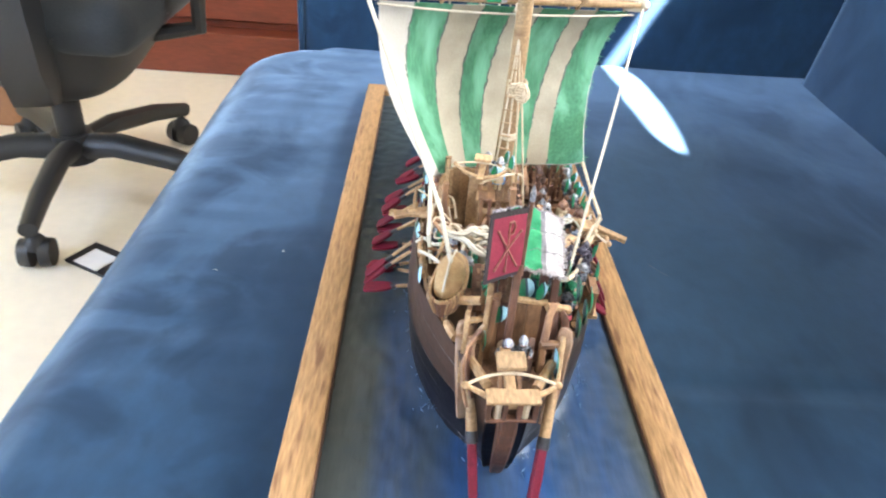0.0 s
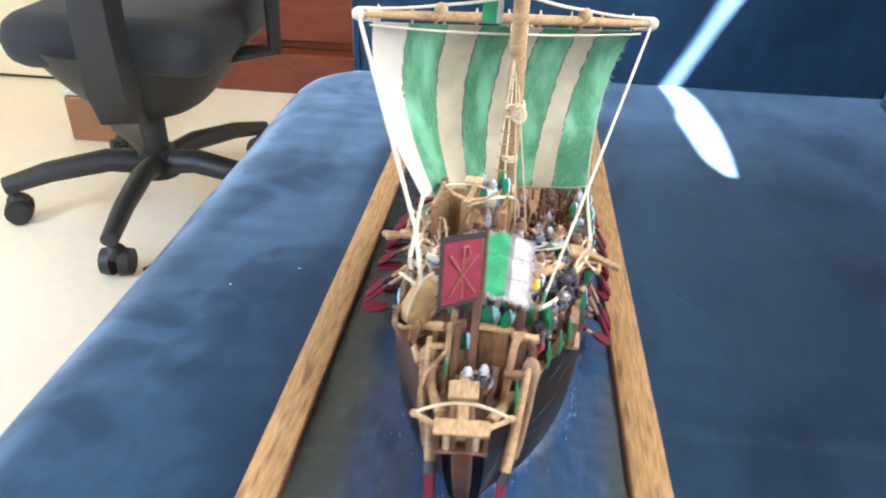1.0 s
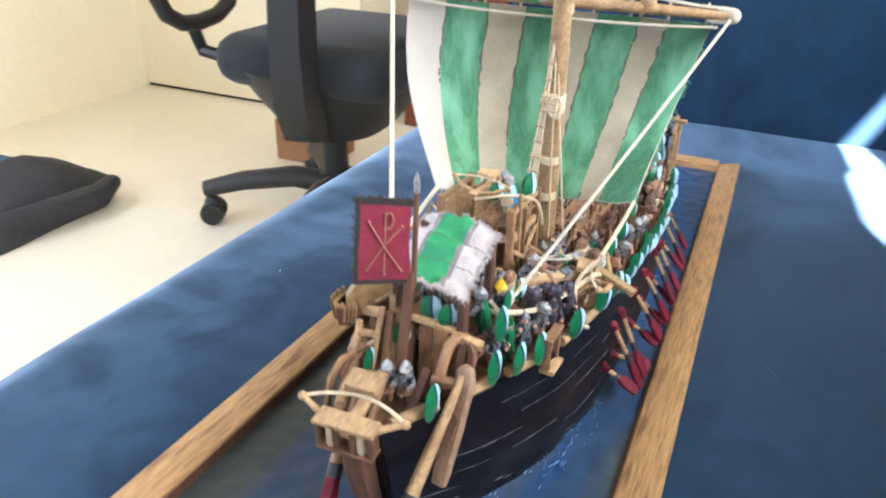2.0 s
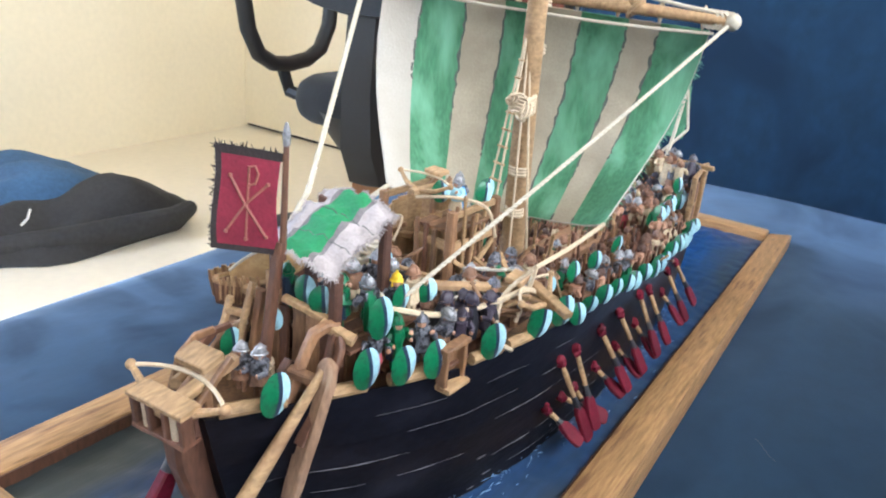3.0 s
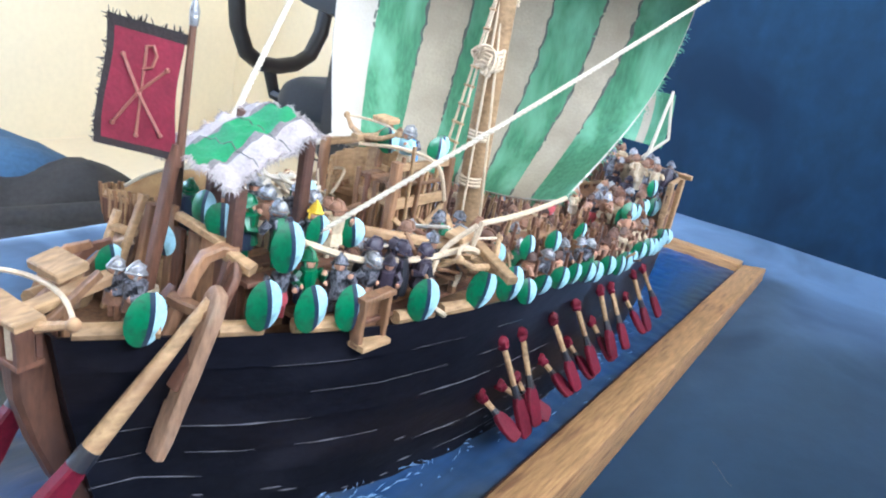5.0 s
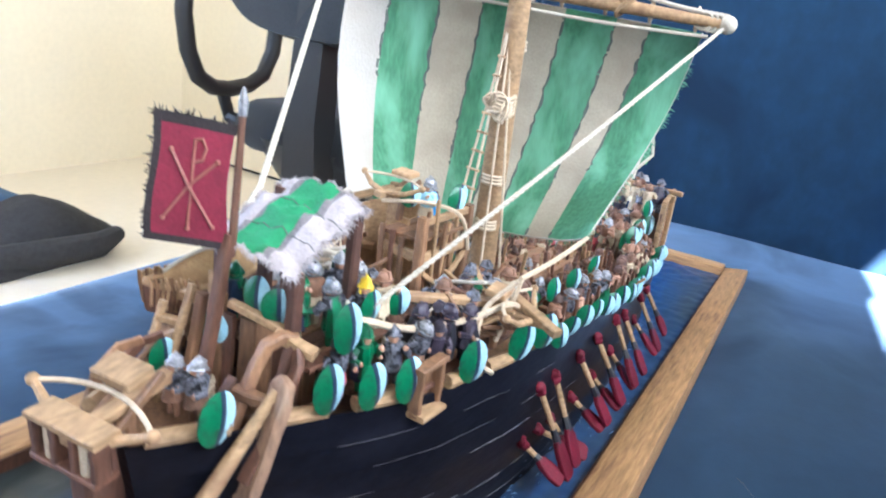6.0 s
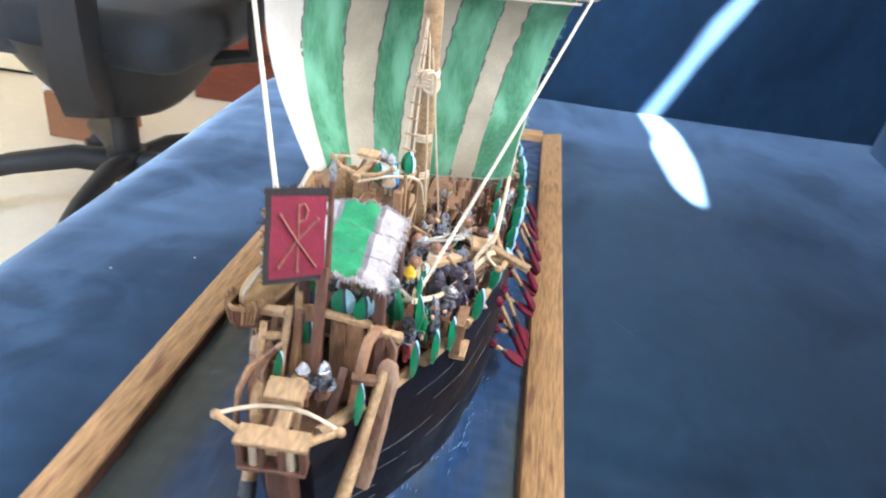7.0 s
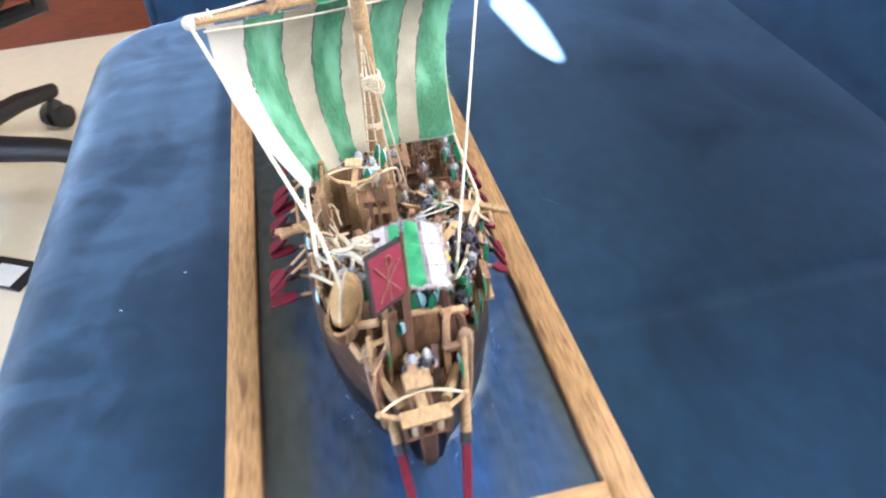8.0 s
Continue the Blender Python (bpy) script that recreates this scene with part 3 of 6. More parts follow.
def side(v, k):
    """Half width and height of the hull at v along it; k: 0 at the sea, 1 at the rail."""
    w0, w1, zd = prof(WATERW, v), prof(DECKW, v), prof(DECKZ, v)
    z = -0.003 + (zd + 0.003) * k
    w = w0 + (w1 - w0) * (k ** 0.6)
    return w + 0.0022 * math.sin(math.pi * k) * min(1, max(0, (v + 0.16) / 0.03)), z


def ends(k):
    """Where the hull begins and ends along its length at the height k: both ends rake."""
    return -0.1530 - 0.0290 * k ** 0.5, 0.2215 + 0.017 * k


display_base()

ship = thing("model_ship", "painted wooden model warship with green striped sail, on a sea base", "model ship", SHIP)
STR = 8
for sgn in (-1, 1):
    for s in range(STR):
        bm = bmesh.new()
        k0, k1 = s / STR, (s + 1) / STR

        def strake(i, j):
            kk = k0 + (k1 - k0) * j
            va, vb = ends(kk)
            v = va + (vb - va) * (i ** 1.25)
            w, z = side(v, kk)
            lap = (0.0017 * (1 - j) + 0.0003 * nz(v * 2, s, sgn, 14)) * min(1, i / 0.05)
            return (sgn * (w * (1.05 if sgn < 0 else 1) + lap), v, z)
        grid(bm, strake, 70, 2)
        # the upper strakes to port are brown, all others black
        part("strake", bm, BROWNHULL if sgn < 0 and s > 4 else HULL, ship, "brown plank" if sgn < 0 and s > 4 else "", thick=0.0012)
bm = bmesh.new()
grid(bm, lambda i, j: ((2 * j - 1) * (side(-0.178 + 0.41 * i, 0.9)[0] - 0.0012), -0.178 + 0.41 * i, side(-0.178 + 0.41 * i, 1)[1] - 0.006), 60, 10)
part("deck", bm, TANPLANK, ship, "tan planked deck", thick=0.001)
# transom
bm = bmesh.new()
grid(bm, lambda i, j: ((2 * j - 1) * side(ends(i)[0], i)[0], ends(i)[0] + 0.0006, side(ends(i)[0], i)[1]), 10, 6)
part("transom", bm, HULL, ship, thick=0.0008)
bm = bmesh.new()
plank(bm, [(0, -0.1830, 0.0745), (0, -0.1828, 0.066), (0, -0.1822, 0.056), (0, -0.1790, 0.042), (0, -0.1742, 0.027), (0, -0.1702, 0.018), (0, -0.1664, 0.0105)], [0.0084, 0.0084, 0.0080, 0.0076, 0.0070, 0.0064, 0.0056], [0.0108, 0.0112, 0.0105, 0.0088, 0.0066, 0.0050, 0.0038], (0, 1, 0.3), 0.0004)
part("stern_post", bm, BROWN, ship, "worn brown stern post", smooth=False)

# mast, yard, sail
bm = bmesh.new()
tube(bm, [L(0.012, 0.008, 0.565), L(0.0135, 0.0, 0.65), L(0.0137, -0.003, 0.74)], [0.0062, 0.0052, 0.0038], 12)
part("mast", bm, WOOD, ship, "pale wooden mast")
YA, YB = Vector((-0.0720, -0.0100, 0.702)), Vector((0.0870, 0.030, 0.6955))
YD = (YB - YA).normalized()
bm = bmesh.new()
tube(bm, [L(*(YA + (YB - YA) * k)) for k in (0, 0.25, 0.5, 0.75, 1)], [0.002, 0.0027, 0.003, 0.0027, 0.002], 10)
part("yard", bm, WOOD, ship, "pale wooden yard")
SN = Vector((-YD.y, YD.x, 0)).normalized()


def sail(i, j):
    """i across from port to starboard, j down from the yard; the stripes crowd to port at the foot."""
    i = i ** (1 + 0.25 * j)
    top = YA + (YB - YA) * (0.05 + 0.90 * i) + Vector((0, 0, -0.0045)) + SN * 0.002
    bl, br = Vector((-0.0322, -0.0383, 0.6114)), Vector((0.060, -0.0045, 0.6088))
    bot = bl + (br - bl) * i + Vector((0, 0, -0.0150 * math.sin(i * math.pi) ** 0.8))
    p = top.lerp(bot, j)
    belly = math.sin(min(1, j * 1.02) * math.pi) ** 0.8 * (0.35 + 0.8 * i + (0.65 - 0.8 * i) * math.sin(i * math.pi))
    p += SN * (0.026 * belly) + SN * 0.036 * math.sin(i * math.pi) * j * j
    p += YD * (0.009 * math.sin(j * math.pi) * (2 * i - 1) * (1 if i < 0.5 else 0.6))
    p += SN * 0.0007 * nz(i * 3, j * 3, 0, 5)
    return L(*p)


STRIPES = [(0.0, 0.128, SAILBRIGHT), (0.128, 0.275, SAILGREEN), (0.275, 0.40, SAILWHITE), (0.40, 0.52, SAILGREEN), (0.52, 0.635, SAILWHITE), (0.635, 0.775, SAILGREEN), (0.775, 0.866, SAILWHITE), (0.866, 1.0, SAILGREEN)]
for a, b, m in STRIPES:
    bm = bmesh.new()
    grid(bm, lambda i, j: sail(a + (b - a) * i, j), 6, 30)
    part("sail_stripe", bm, m, ship, "green painted sail stripe" if m is SAILGREEN else "off-white canvas sail stripe", thick=0.0005)
# dark ragged seams between the stripes
rnd = random.Random(5)
for k, (a, b, m) in enumerate(STRIPES[1:]):
    bm = bmesh.new()
    for off in (-0.0005, 0.0009):
        jit = [rnd.uniform(-0.004, 0.004) for _ in range(41)]

        def seam(i, j):
            q = jit[min(40, int(round(j * 40)))]
            p = sail(max(0.001, min(0.999, a + q + (i - 0.5) * 0.011 * max(0.2, 0.6 + 0.9 * nz(j * 3, k, 0, 6)))), j)
            return p + INV.to_3x3() @ (SN * off)
        grid(bm, seam, 1, 40)
    part("sail_seam", bm, SAILLINE, ship, thick=0.0001)
bm = bmesh.new()
for e in (0, 1):
    tube(bm, [sail(e, j / 24) for j in range(25)], 0.0007 if e == 0 else 0.0004, 6)
tube(bm, [sail(i / 30, 1) for i in range(31)], 0.0005, 6)
part("bolt_rope", bm, SAILBRIGHT, ship, "pale cord sewn round the sail edge")
bm = bmesh.new()
for k in range(9):
    i = 0.02 + 0.12 * k
    c = sail(i, 0)
    tube(bm, [c, c + Vector((0, -0.003, 0.004)), c + Vector((0, -0.001, 0.009)), c + Vector((0, 0.003, 0.005)), c], 0.0006, 5)
part("sail_ties", bm, ROPE, ship)
for P0, s in ((YA, -1), (YB, 1)):
    bm = bmesh.new()
    c = L(*P0)
    ball(bm, c, 0.0036, 10, 7)
    for k in range(4):
        tube(bm, [L(*(P0 - YD * s * (0.003 + 0.002 * k))) + Vector((0.0034 * math.cos(a), 0, 0.0034 * math.sin(a))) for a in [q * math.pi / 4 for q in range(9)]], 0.0008, 5)
    part("yard_end_wrap", bm, WHITEROPE, ship, "white rope wrapped on the yard end")
for k in (0.27, 0.76):
    bm = bmesh.new()
    c = L(*(YA + (YB - YA) * k))
    ball(bm, c + Vector((0, 0, 0.003)), (0.004, 0.0038, 0.0045), 8, 6)
    tube(bm, [c + Vector((0.005 * math.cos(a) * 0.6, -0.0038 * math.sin(a), 0.0038 * math.cos(a))) for a in [q * math.pi / 4 for q in range(9)]], 0.0009, 5)
    part("block", bm, WOOD, ship)
MT = L(0.0137, -0.003, 0.715)


def rope(pts, r, m, name="rope", sag=0.0):
    bm = bmesh.new()
    out = []
    for a, b in zip(pts, pts[1:]):
        a, b = Vector(a), Vector(b)
        for k in range(8):
            out.append(a.lerp(b, k / 8) + Vector((0, 0, -sag * math.sin(k / 8 * math.pi))))
    out.append(Vector(pts[-1]))
    if name == "brace_rope":
        # two strands laid round each other
        for ph in (0, math.pi):
            line, s = [], 0.0
            for a, b in zip(out, out[1:]):
                d = (b - a).normalized()
                x = d.orthogonal().normalized()
                y = d.cross(x)
                n = max(2, int((b - a).length / 0.0008))
                for k in range(n):
                    t = s / 0.0046 * 2 * math.pi + ph
                    line.append(a.lerp(b, k / n) + (x * math.cos(t) + y * math.sin(t)) * r * 0.32)
                    s += (b - a).length / n
            tube(bm, line, r * 0.72, 6)
    else:
        tube(bm, out, r, 6)
    return part(name, bm, m, ship)


rope([MT, L(*(YA + (YB - YA) * 0.27)) + Vector((0, 0, 0.006))], 0.0009, WHITEROPE, "lift_rope", 0.001)
rope([L(*(YA + (YB - YA) * 0.27)) + Vector((0, 0, 0.006)), L(*YA) + Vector((0, 0, 0.003))], 0.0009, WHITEROPE, "lift_rope", 0.001)
rope([MT, L(*(YA + (YB - YA) * 0.76)) + Vector((0, 0, 0.006))], 0.0009, WHITEROPE, "lift_rope", 0.001)
rope([L(*(YA + (YB - YA) * 0.76)) + Vector((0, 0, 0.006)), L(*YB) + Vector((0, 0, 0.003))], 0.0009, WHITEROPE, "lift_rope", 0.001)
rope([L(*YB), L(0.0343, -0.122, 0.6032), L(0.028, -0.120, 0.606)], 0.00085, WHITEROPE, "brace_rope", 0.001)
rope([L(*YA), L(-0.0272, -0.0963, 0.6224), L(-0.02, -0.125, 0.604)], 0.00125, WHITEROPE, "brace_rope", 0.0005)
rope([sail(1, 1), L(0.0592, -0.0675, 0.608), L(0.055, -0.07, 0.585)], 0.001, ROPE, "sheet_rope", 0.001)
rope([sail(0, 1), L(-0.032, -0.085, 0.600), L(-0.030, -0.088, 0.585)], 0.0012, WHITEROPE, "sheet_rope", 0.0)
# shrouds with rungs
top = L(0.0125, -0.004, 0.688)
feet = [Vector((-0.0095, -0.017, 0.078)), Vector((-0.0025, -0.019, 0.078)), Vector((0.006, -0.012, 0.072)), Vector((0.013, -0.006, 0.066))]
for f in feet:
    rope([top, f], 0.00055, ROPE, "shroud")
for k in range(11):
    t = 0.16 + 0.075 * k
    bm = bmesh.new()
    a, b = top.lerp(feet[0], t), top.lerp(feet[1], t)
    d = (b - a).normalized() * 0.0012
    tube(bm, [a - d, b + d], 0.0006, 6)
    part("rung", bm, WOOD, ship)
bm = bmesh.new()
for k in range(5):
    c = L(0.0145, -0.005, 0.650 + 0.0016 * k)
    tube(bm, [c + Vector((0.0048 * math.cos(a), 0.0048 * math.sin(a), 0.0006 * math.sin(3 * a))) for a in [q * math.pi / 6 for q in range(13)]], 0.0011, 6)
for k in range(9):
    c = L(0.0155, -0.0095, 0.652) + Vector((rnd.gauss(0, 0.0012), rnd.gauss(0, 0.0007), rnd.gauss(0, 0.0012)))
    t0, rx, rz = rnd.uniform(0, 3), rnd.uniform(0.0028, 0.0046), rnd.uniform(0.0030, 0.0058)
    tube(bm, [c + Vector((rx * math.cos(a + t0), 0.0016 * math.sin(2 * a + t0), rz * math.sin(a))) for a in [q * math.pi / 8 for q in range(17)]], 0.0006, 5)
part("rope_coil", bm, ROPE, ship, "coil of tan rope on the mast")
for z in (0.60, 0.62, 0.675, 0.695):
    bm = bmesh.new()
    for k in range(3):
        c = L(0.0135, 0.001, z + 0.0015 * k)
        tube(bm, [c + Vector((0.0043 * math.cos(a), 0.0043 * math.sin(a), 0)) for a in [q * math.pi / 5 for q in range(11)]], 0.0008, 5)
    part("mast_lashing", bm, ROPE, ship)
# top basket and pennant
NC = L(0.0137, -0.003, 0.722)
bm = bmesh.new()
tube(bm, [NC, NC + Vector((0, 0, 0.0015))], 0.009, 14)
basket = part("top_basket", bm, DARKWOOD, ship, "brown wooden basket at the masthead")
for k in range(14):
    a = k * 2 * math.pi / 14
    d = Vector((math.cos(a), math.sin(a), 0))
    bm = bmesh.new()
    bar(bm, NC + d * 0.0085, NC + d * 0.0105 + Vector((0, 0, 0.014)), 0.0036, 0.001, d)
    part("stave", bm, DARKWOOD, basket)
for n, u0, u1, m in (("pennant", -0.021, -0.013, AWNGREEN), ("pennant_edge", -0.013, -0.010, AWNWHITE)):
    bm = bmesh.new()
    grid(bm, lambda i, j: NC + Vector((u0 + (u1 - u0) * i, 0.004 + 0.002 * math.sin(j * 7 + i), -0.024 + 0.065 * j)), 3, 14)
    part(n, bm, m, ship, thick=0.0004)

# rails and stakes
for sgn in (-1, 1):
    for v0, v1 in ((-0.178, -0.160), (-0.147, -0.136), (-0.128, -0.112), (-0.096, -0.080), (-0.076, -0.060)):
        bm = bmesh.new()
        tube(bm, [(sgn * (side(v, 1)[0] - 0.0005), v, side(v, 1)[1] + 0.002) for v in (v0, (v0 + v1) / 2, v1)], 0.0023, 8)
        part("rail", bm, WOOD, ship)
for k in range(26):
    v = -0.135 + 0.0045 * k
    bm = bmesh.new()
    w, z = side(v, 1)
    h = 0.010 + 0.003 * rnd.random()
    bar(bm, (-w + 0.0006, v, z - 0.002), (-w - 0.0012 + 0.002 * rnd.random(), v + 0.001 * rnd.uniform(-1, 1), z + h), 0.0017, 0.0012, (1, 0, 0))
    part("stake", bm, WOOD, ship)
for k in range(16):
    v = -0.03 + 0.0135 * k
    bm = bmesh.new()
    w, z = side(v, 1)
    bar(bm, (w - 0.002, v, z - 0.004), (w - 0.002, v + 0.0007, z + 0.010 + 0.003 * rnd.random()), 0.0016, 0.0013, (1, 0, 0))
    part("stake", bm, BROWN, ship)

# worn pale edges of the strakes and foam at the waterline
bm = bmesh.new()
for sgn in (-1, 1):
    for s in range(1, STR):
        v = -0.178 + rnd.random() * 0.012
        while v < 0.16:
            ln = rnd.uniform(0.012, 0.060)
            wd = rnd.uniform(0.00025, 0.00085) * (1.2 if s in (2, 3, 5) else 0.8)
            if rnd.random() < (0.6 if s < 4 else 0.4):
                def worn(i, j):
                    q = min(max(v + ln * i, -0.176), 0.2)
                    w, z = side(q, s / STR)
                    k = wd * max(0.04, 0.35 + 1.3 * nz(q * 3, s * 2, sgn, 45)) * math.sin(math.pi * min(0.98, max(0.02, i))) ** 0.5
                    return (sgn * (w * (1.05 if sgn < 0 else 1) + 0.0021 + 0.0003 * nz(q * 2, s, sgn, 14)), q, z + 0.0001 + (j - 0.5) * k + 0.0003 * nz(q, s, sgn, 60))
                grid(bm, worn, 26, 1)
            v += ln + rnd.uniform(0.003, 0.02)
    for k in range(70):
        v, h, ln = rnd.uniform(-0.165, 0.1), abs(rnd.gauss(0, 0.22)), rnd.uniform(0.001, 0.007)
        w, z = side(v, h)
        grid(bm, lambda i, j: (sgn * (side(v + ln * i, h)[0] + 0.0019), v + ln * i, side(v + ln * i, h)[1] + 0.0004 + (j - 0.5) * 0.0006 * math.sin(math.pi * min(0.97, max(0.03, i)))), 5, 1)
tagged(part("worn_edge", bm, SCUFF, ship, "worn pale streaks along the planks", thick=0.0001), kind="stuff")
bm = bmesh.new()
for k in range(260):
    v = rnd.uniform(-0.17, 0.2)
    sgn = rnd.choice((-1, 1, 1))
    w = side(v, 0.12)[0] + 0.0012 + abs(rnd.gauss(0, 0.006))
    ln, wd, an = rnd.uniform(0.0005, 0.0032), rnd.uniform(0.0001, 0.0003), rnd.gauss(0, 0.4)
    c = Vector((sgn * w, v, sea_level(v) - ZW + 0.0006 + 0.0022 * math.exp(-max(0, w - side(v, 0.12)[0]) / 0.005)))
    d = Vector((math.sin(an) + 0.15 * sgn * (1 if v > 0 else -0.6), math.cos(an), 0)) * ln
    e = Vector((d.y, -d.x, 0)).normalized() * wd
    geo(bm, [c - d, c + e, c + d, c - e, c + Vector((0, 0, 0.0007))], [(0, 1, 4), (1, 2, 4), (2, 3, 4), (3, 0, 4)])
tagged(part("foam", bm, FOAM, ship, "pale painted foam flecks"), kind="stuff")


# ---- shields ----
def shield_mesh(r, name):
    bm = bmesh.new()
    cols = [-0.99, -0.9, -0.75, -0.55, -0.35, -0.25, 0.02, 0.2, 0.35, 0.55, 0.75, 0.9, 0.99]
    rows = []
    for x in cols:
        h = math.sqrt(1 - x * x)
        rows.append([bm.verts.new((r * 0.84 * x, r * 0.22 * (1 - x * x - (h * s) ** 2), r * h * s)) for s in (-1, -0.8, -0.5, -0.2, 0.2, 0.5, 0.8, 1)])
    for k, (a, b) in enumerate(zip(rows, rows[1:])):
        x = (cols[k] + cols[k + 1]) / 2
        for j in range(7):
            bm.faces.new((a[j], b[j], b[j + 1], a[j + 1])).material_index = 1 if x < -0.25 else (2 if x < 0.02 else 0)
    bmesh.ops.solidify(bm, geom=bm.faces[:], thickness=r * 0.09)
    return mesh_of(name, bm, [GREEN, PALEBLUE, NAVY])


BIG, SMALL = shield_mesh(0.0072, "shield"), shield_mesh(0.0051, "shield")


def shield(mesh, u, v, w, turn, tilt=0, parent=None):
    ob = new("shield", mesh)
    ob.parent = parent or ship
    ob.matrix_basis = pose(u, v, w, tilt, 0, turn) @ pose(0, 0, 0, rnd.uniform(-6, 6), rnd.uniform(-10, 10), 0)
    tagged(ob, "round shield painted green and pale blue")
    return ob


def on_side(v, h, mesh, off=0.0022, sgn=1, lean=0.0, face=24):
    w0, w1 = side(v - 0.004, 1)[0], side(v + 0.004, 1)[0]
    w, z = side(v, 1)
    return shield(mesh, sgn * (w + off), v, z + h, (-90 - face + math.degrees(math.atan2(w1 - w0, 0.008))) if sgn > 0 else 90 + face - math.degrees(math.atan2(w1 - w0, 0.008)), lean)


for v, h in ((-0.1645, 0.006), (-0.138, 0.0095), (-0.1255, 0.008), (-0.114, 0.0078), (-0.088, 0.0078), (-0.060, 0.0085), (-0.042, 0.008)):
    on_side(v, h, BIG)
for k in range(17):
    on_side(-0.030 + 0.0132 * k + rnd.uniform(-0.0028, 0.0028), 0.0040 + 0.0018 * rnd.uniform(-1, 1), SMALL, 0.0018 + rnd.uniform(0, 0.0016), face=rnd.uniform(22, 50), lean=rnd.uniform(-14, 10))
for v, h in ((-0.10, 0.006), (-0.05, 0.005), (0.0, 0.004), (0.03, 0.004), (0.06, 0.004)):
    on_side(v, h, SMALL, sgn=-1)


# ---- oars ----
def oar_parts(hub, tip, blade=0.42, wide=0.0054):
    hub, tip = Vector(hub), Vector(tip)
    d = tip - hub
    out = Vector((1, 0, 0.55)) if hub.x > 0 else Vector((-0.35, 0, 1))
    bm = bmesh.new()
    tube(bm, [hub, hub + d * (1 - blade) * 0.45, hub + d * (1 - blade) * 0.82], [0.0011, 0.0012, 0.0011], 7)
    o = part("oar", bm, WOOD, ship)
    bm = bmesh.new()
    ball(bm, hub, (0.0022, 0.0025, 0.0025), 9, 7)
    ball(bm, hub + d.normalized() * 0.0016, (0.0019, 0.0021, 0.0019), 8, 6)
    for v in bm.verts:
        v.co += Vector((nz(v.co.x, v.co.y, v.co.z, 500), nz(v.co.y, v.co.z, v.co.x, 520), nz(v.co.z, v.co.x, v.co.y, 510))) * 0.0009
    part("oar_port", bm, RED, o)
    bm = bmesh.new()
    tube(bm, [hub + d * (1 - blade) * 0.78, hub + d * (1 - blade) * 1.04], [0.0013, 0.0016], 7)
    part("black_band", bm, BLACK, o)
    bm = bmesh.new()
    q = [1 - blade, 1 - blade * 0.85, 1 - blade * 0.45, 1 - blade * 0.12, 1 - blade * 0.03, 1]
    plank(bm, [hub + d * k for k in q], [wide * k for k in (0.45, 0.80, 1.0, 0.95, 0.75, 0.45)], [0.0022, 0.0022, 0.0020, 0.0017, 0.0015, 0.0011], out, 0.0002)
    part("blade", bm, RED, o)


# along the hull and height of the port, then of the blade's tip
UPPER = ((-0.0389, 0.0500, -0.0359, 0.0172), (-0.0258, 0.0504, -0.0300, 0.0195), (-0.0005, 0.0500, 0.0025, 0.0235), (0.0203, 0.0514, 0.0217, 0.0245),
         (0.0467, 0.0516, 0.0410, 0.0255), (0.0607, 0.0500, 0.0574, 0.0250), (0.1003, 0.0471, 0.1029, 0.0200), (0.1222, 0.0452, 0.1270, 0.0205))
LOWER = ((-0.0462, 0.0299, -0.0419, 0.0185), (-0.0339, 0.0303, -0.0190, 0.0195), (-0.0219, 0.0298, -0.0285, 0.0200), (-0.0018, 0.0313, -0.0020, 0.0225),
         (0.0213, 0.0331, 0.0190, 0.0230), (0.0461, 0.0361, 0.0410, 0.0240), (0.0968, 0.0349, 0.0900, 0.0225))
for sgn in (-1, 1):
    for rows, k, reach, blade in ((UPPER, 0.72, 0.0195, 0.42), (LOWER, 0.45, 0.0190, 0.58)):
        for v, z, v1, z1 in rows:
            jit = rnd.uniform(-0.002, 0.002) if sgn < 0 else 0.0
            oar_parts((sgn * (side(v, k)[0] + 0.0018), v + jit, z), (sgn * (side(v1, 0.3)[0] + reach + (0.013 if sgn < 0 else 0)), v1 + jit, z1 + (0.004 if sgn < 0 else 0)), blade, 0.0074 if sgn > 0 else 0.0098)

# steering oars
for sgn in (-1, 1):
    a, b = Vector((sgn * (0.0235 if sgn > 0 else 0.0190), -0.150, 0.081)), Vector((sgn * (0.0182 if sgn > 0 else 0.0145), -0.1765, 0.0455))
    d = (b - a).normalized()
    bm = bmesh.new()
    tube(bm, [a - d * 0.001, a.lerp(b, 0.3), a.lerp(b, 0.65), b], [0.0014, 0.0019, 0.0024, 0.0027], 9)
    o = part("steering_oar", bm, WOOD, ship, "wooden steering oar with red blade")
    bm = bmesh.new()
    tube(bm, [b, b + d * 0.0055], [0.0029, 0.0030], 9)
    part("black_band", bm, BLACK, o)
    bm = bmesh.new()
    plank(bm, [b + d * q for q in (0.0055, 0.010, 0.018, 0.026, 0.034, 0.037)], [0.0056, 0.0066, 0.0084, 0.0094, 0.0090, 0.0070], [0.0040, 0.0042, 0.0042, 0.0040, 0.0034, 0.0026], (1, 0, 0), 0.0002)
    part("blade", bm, RED, o)

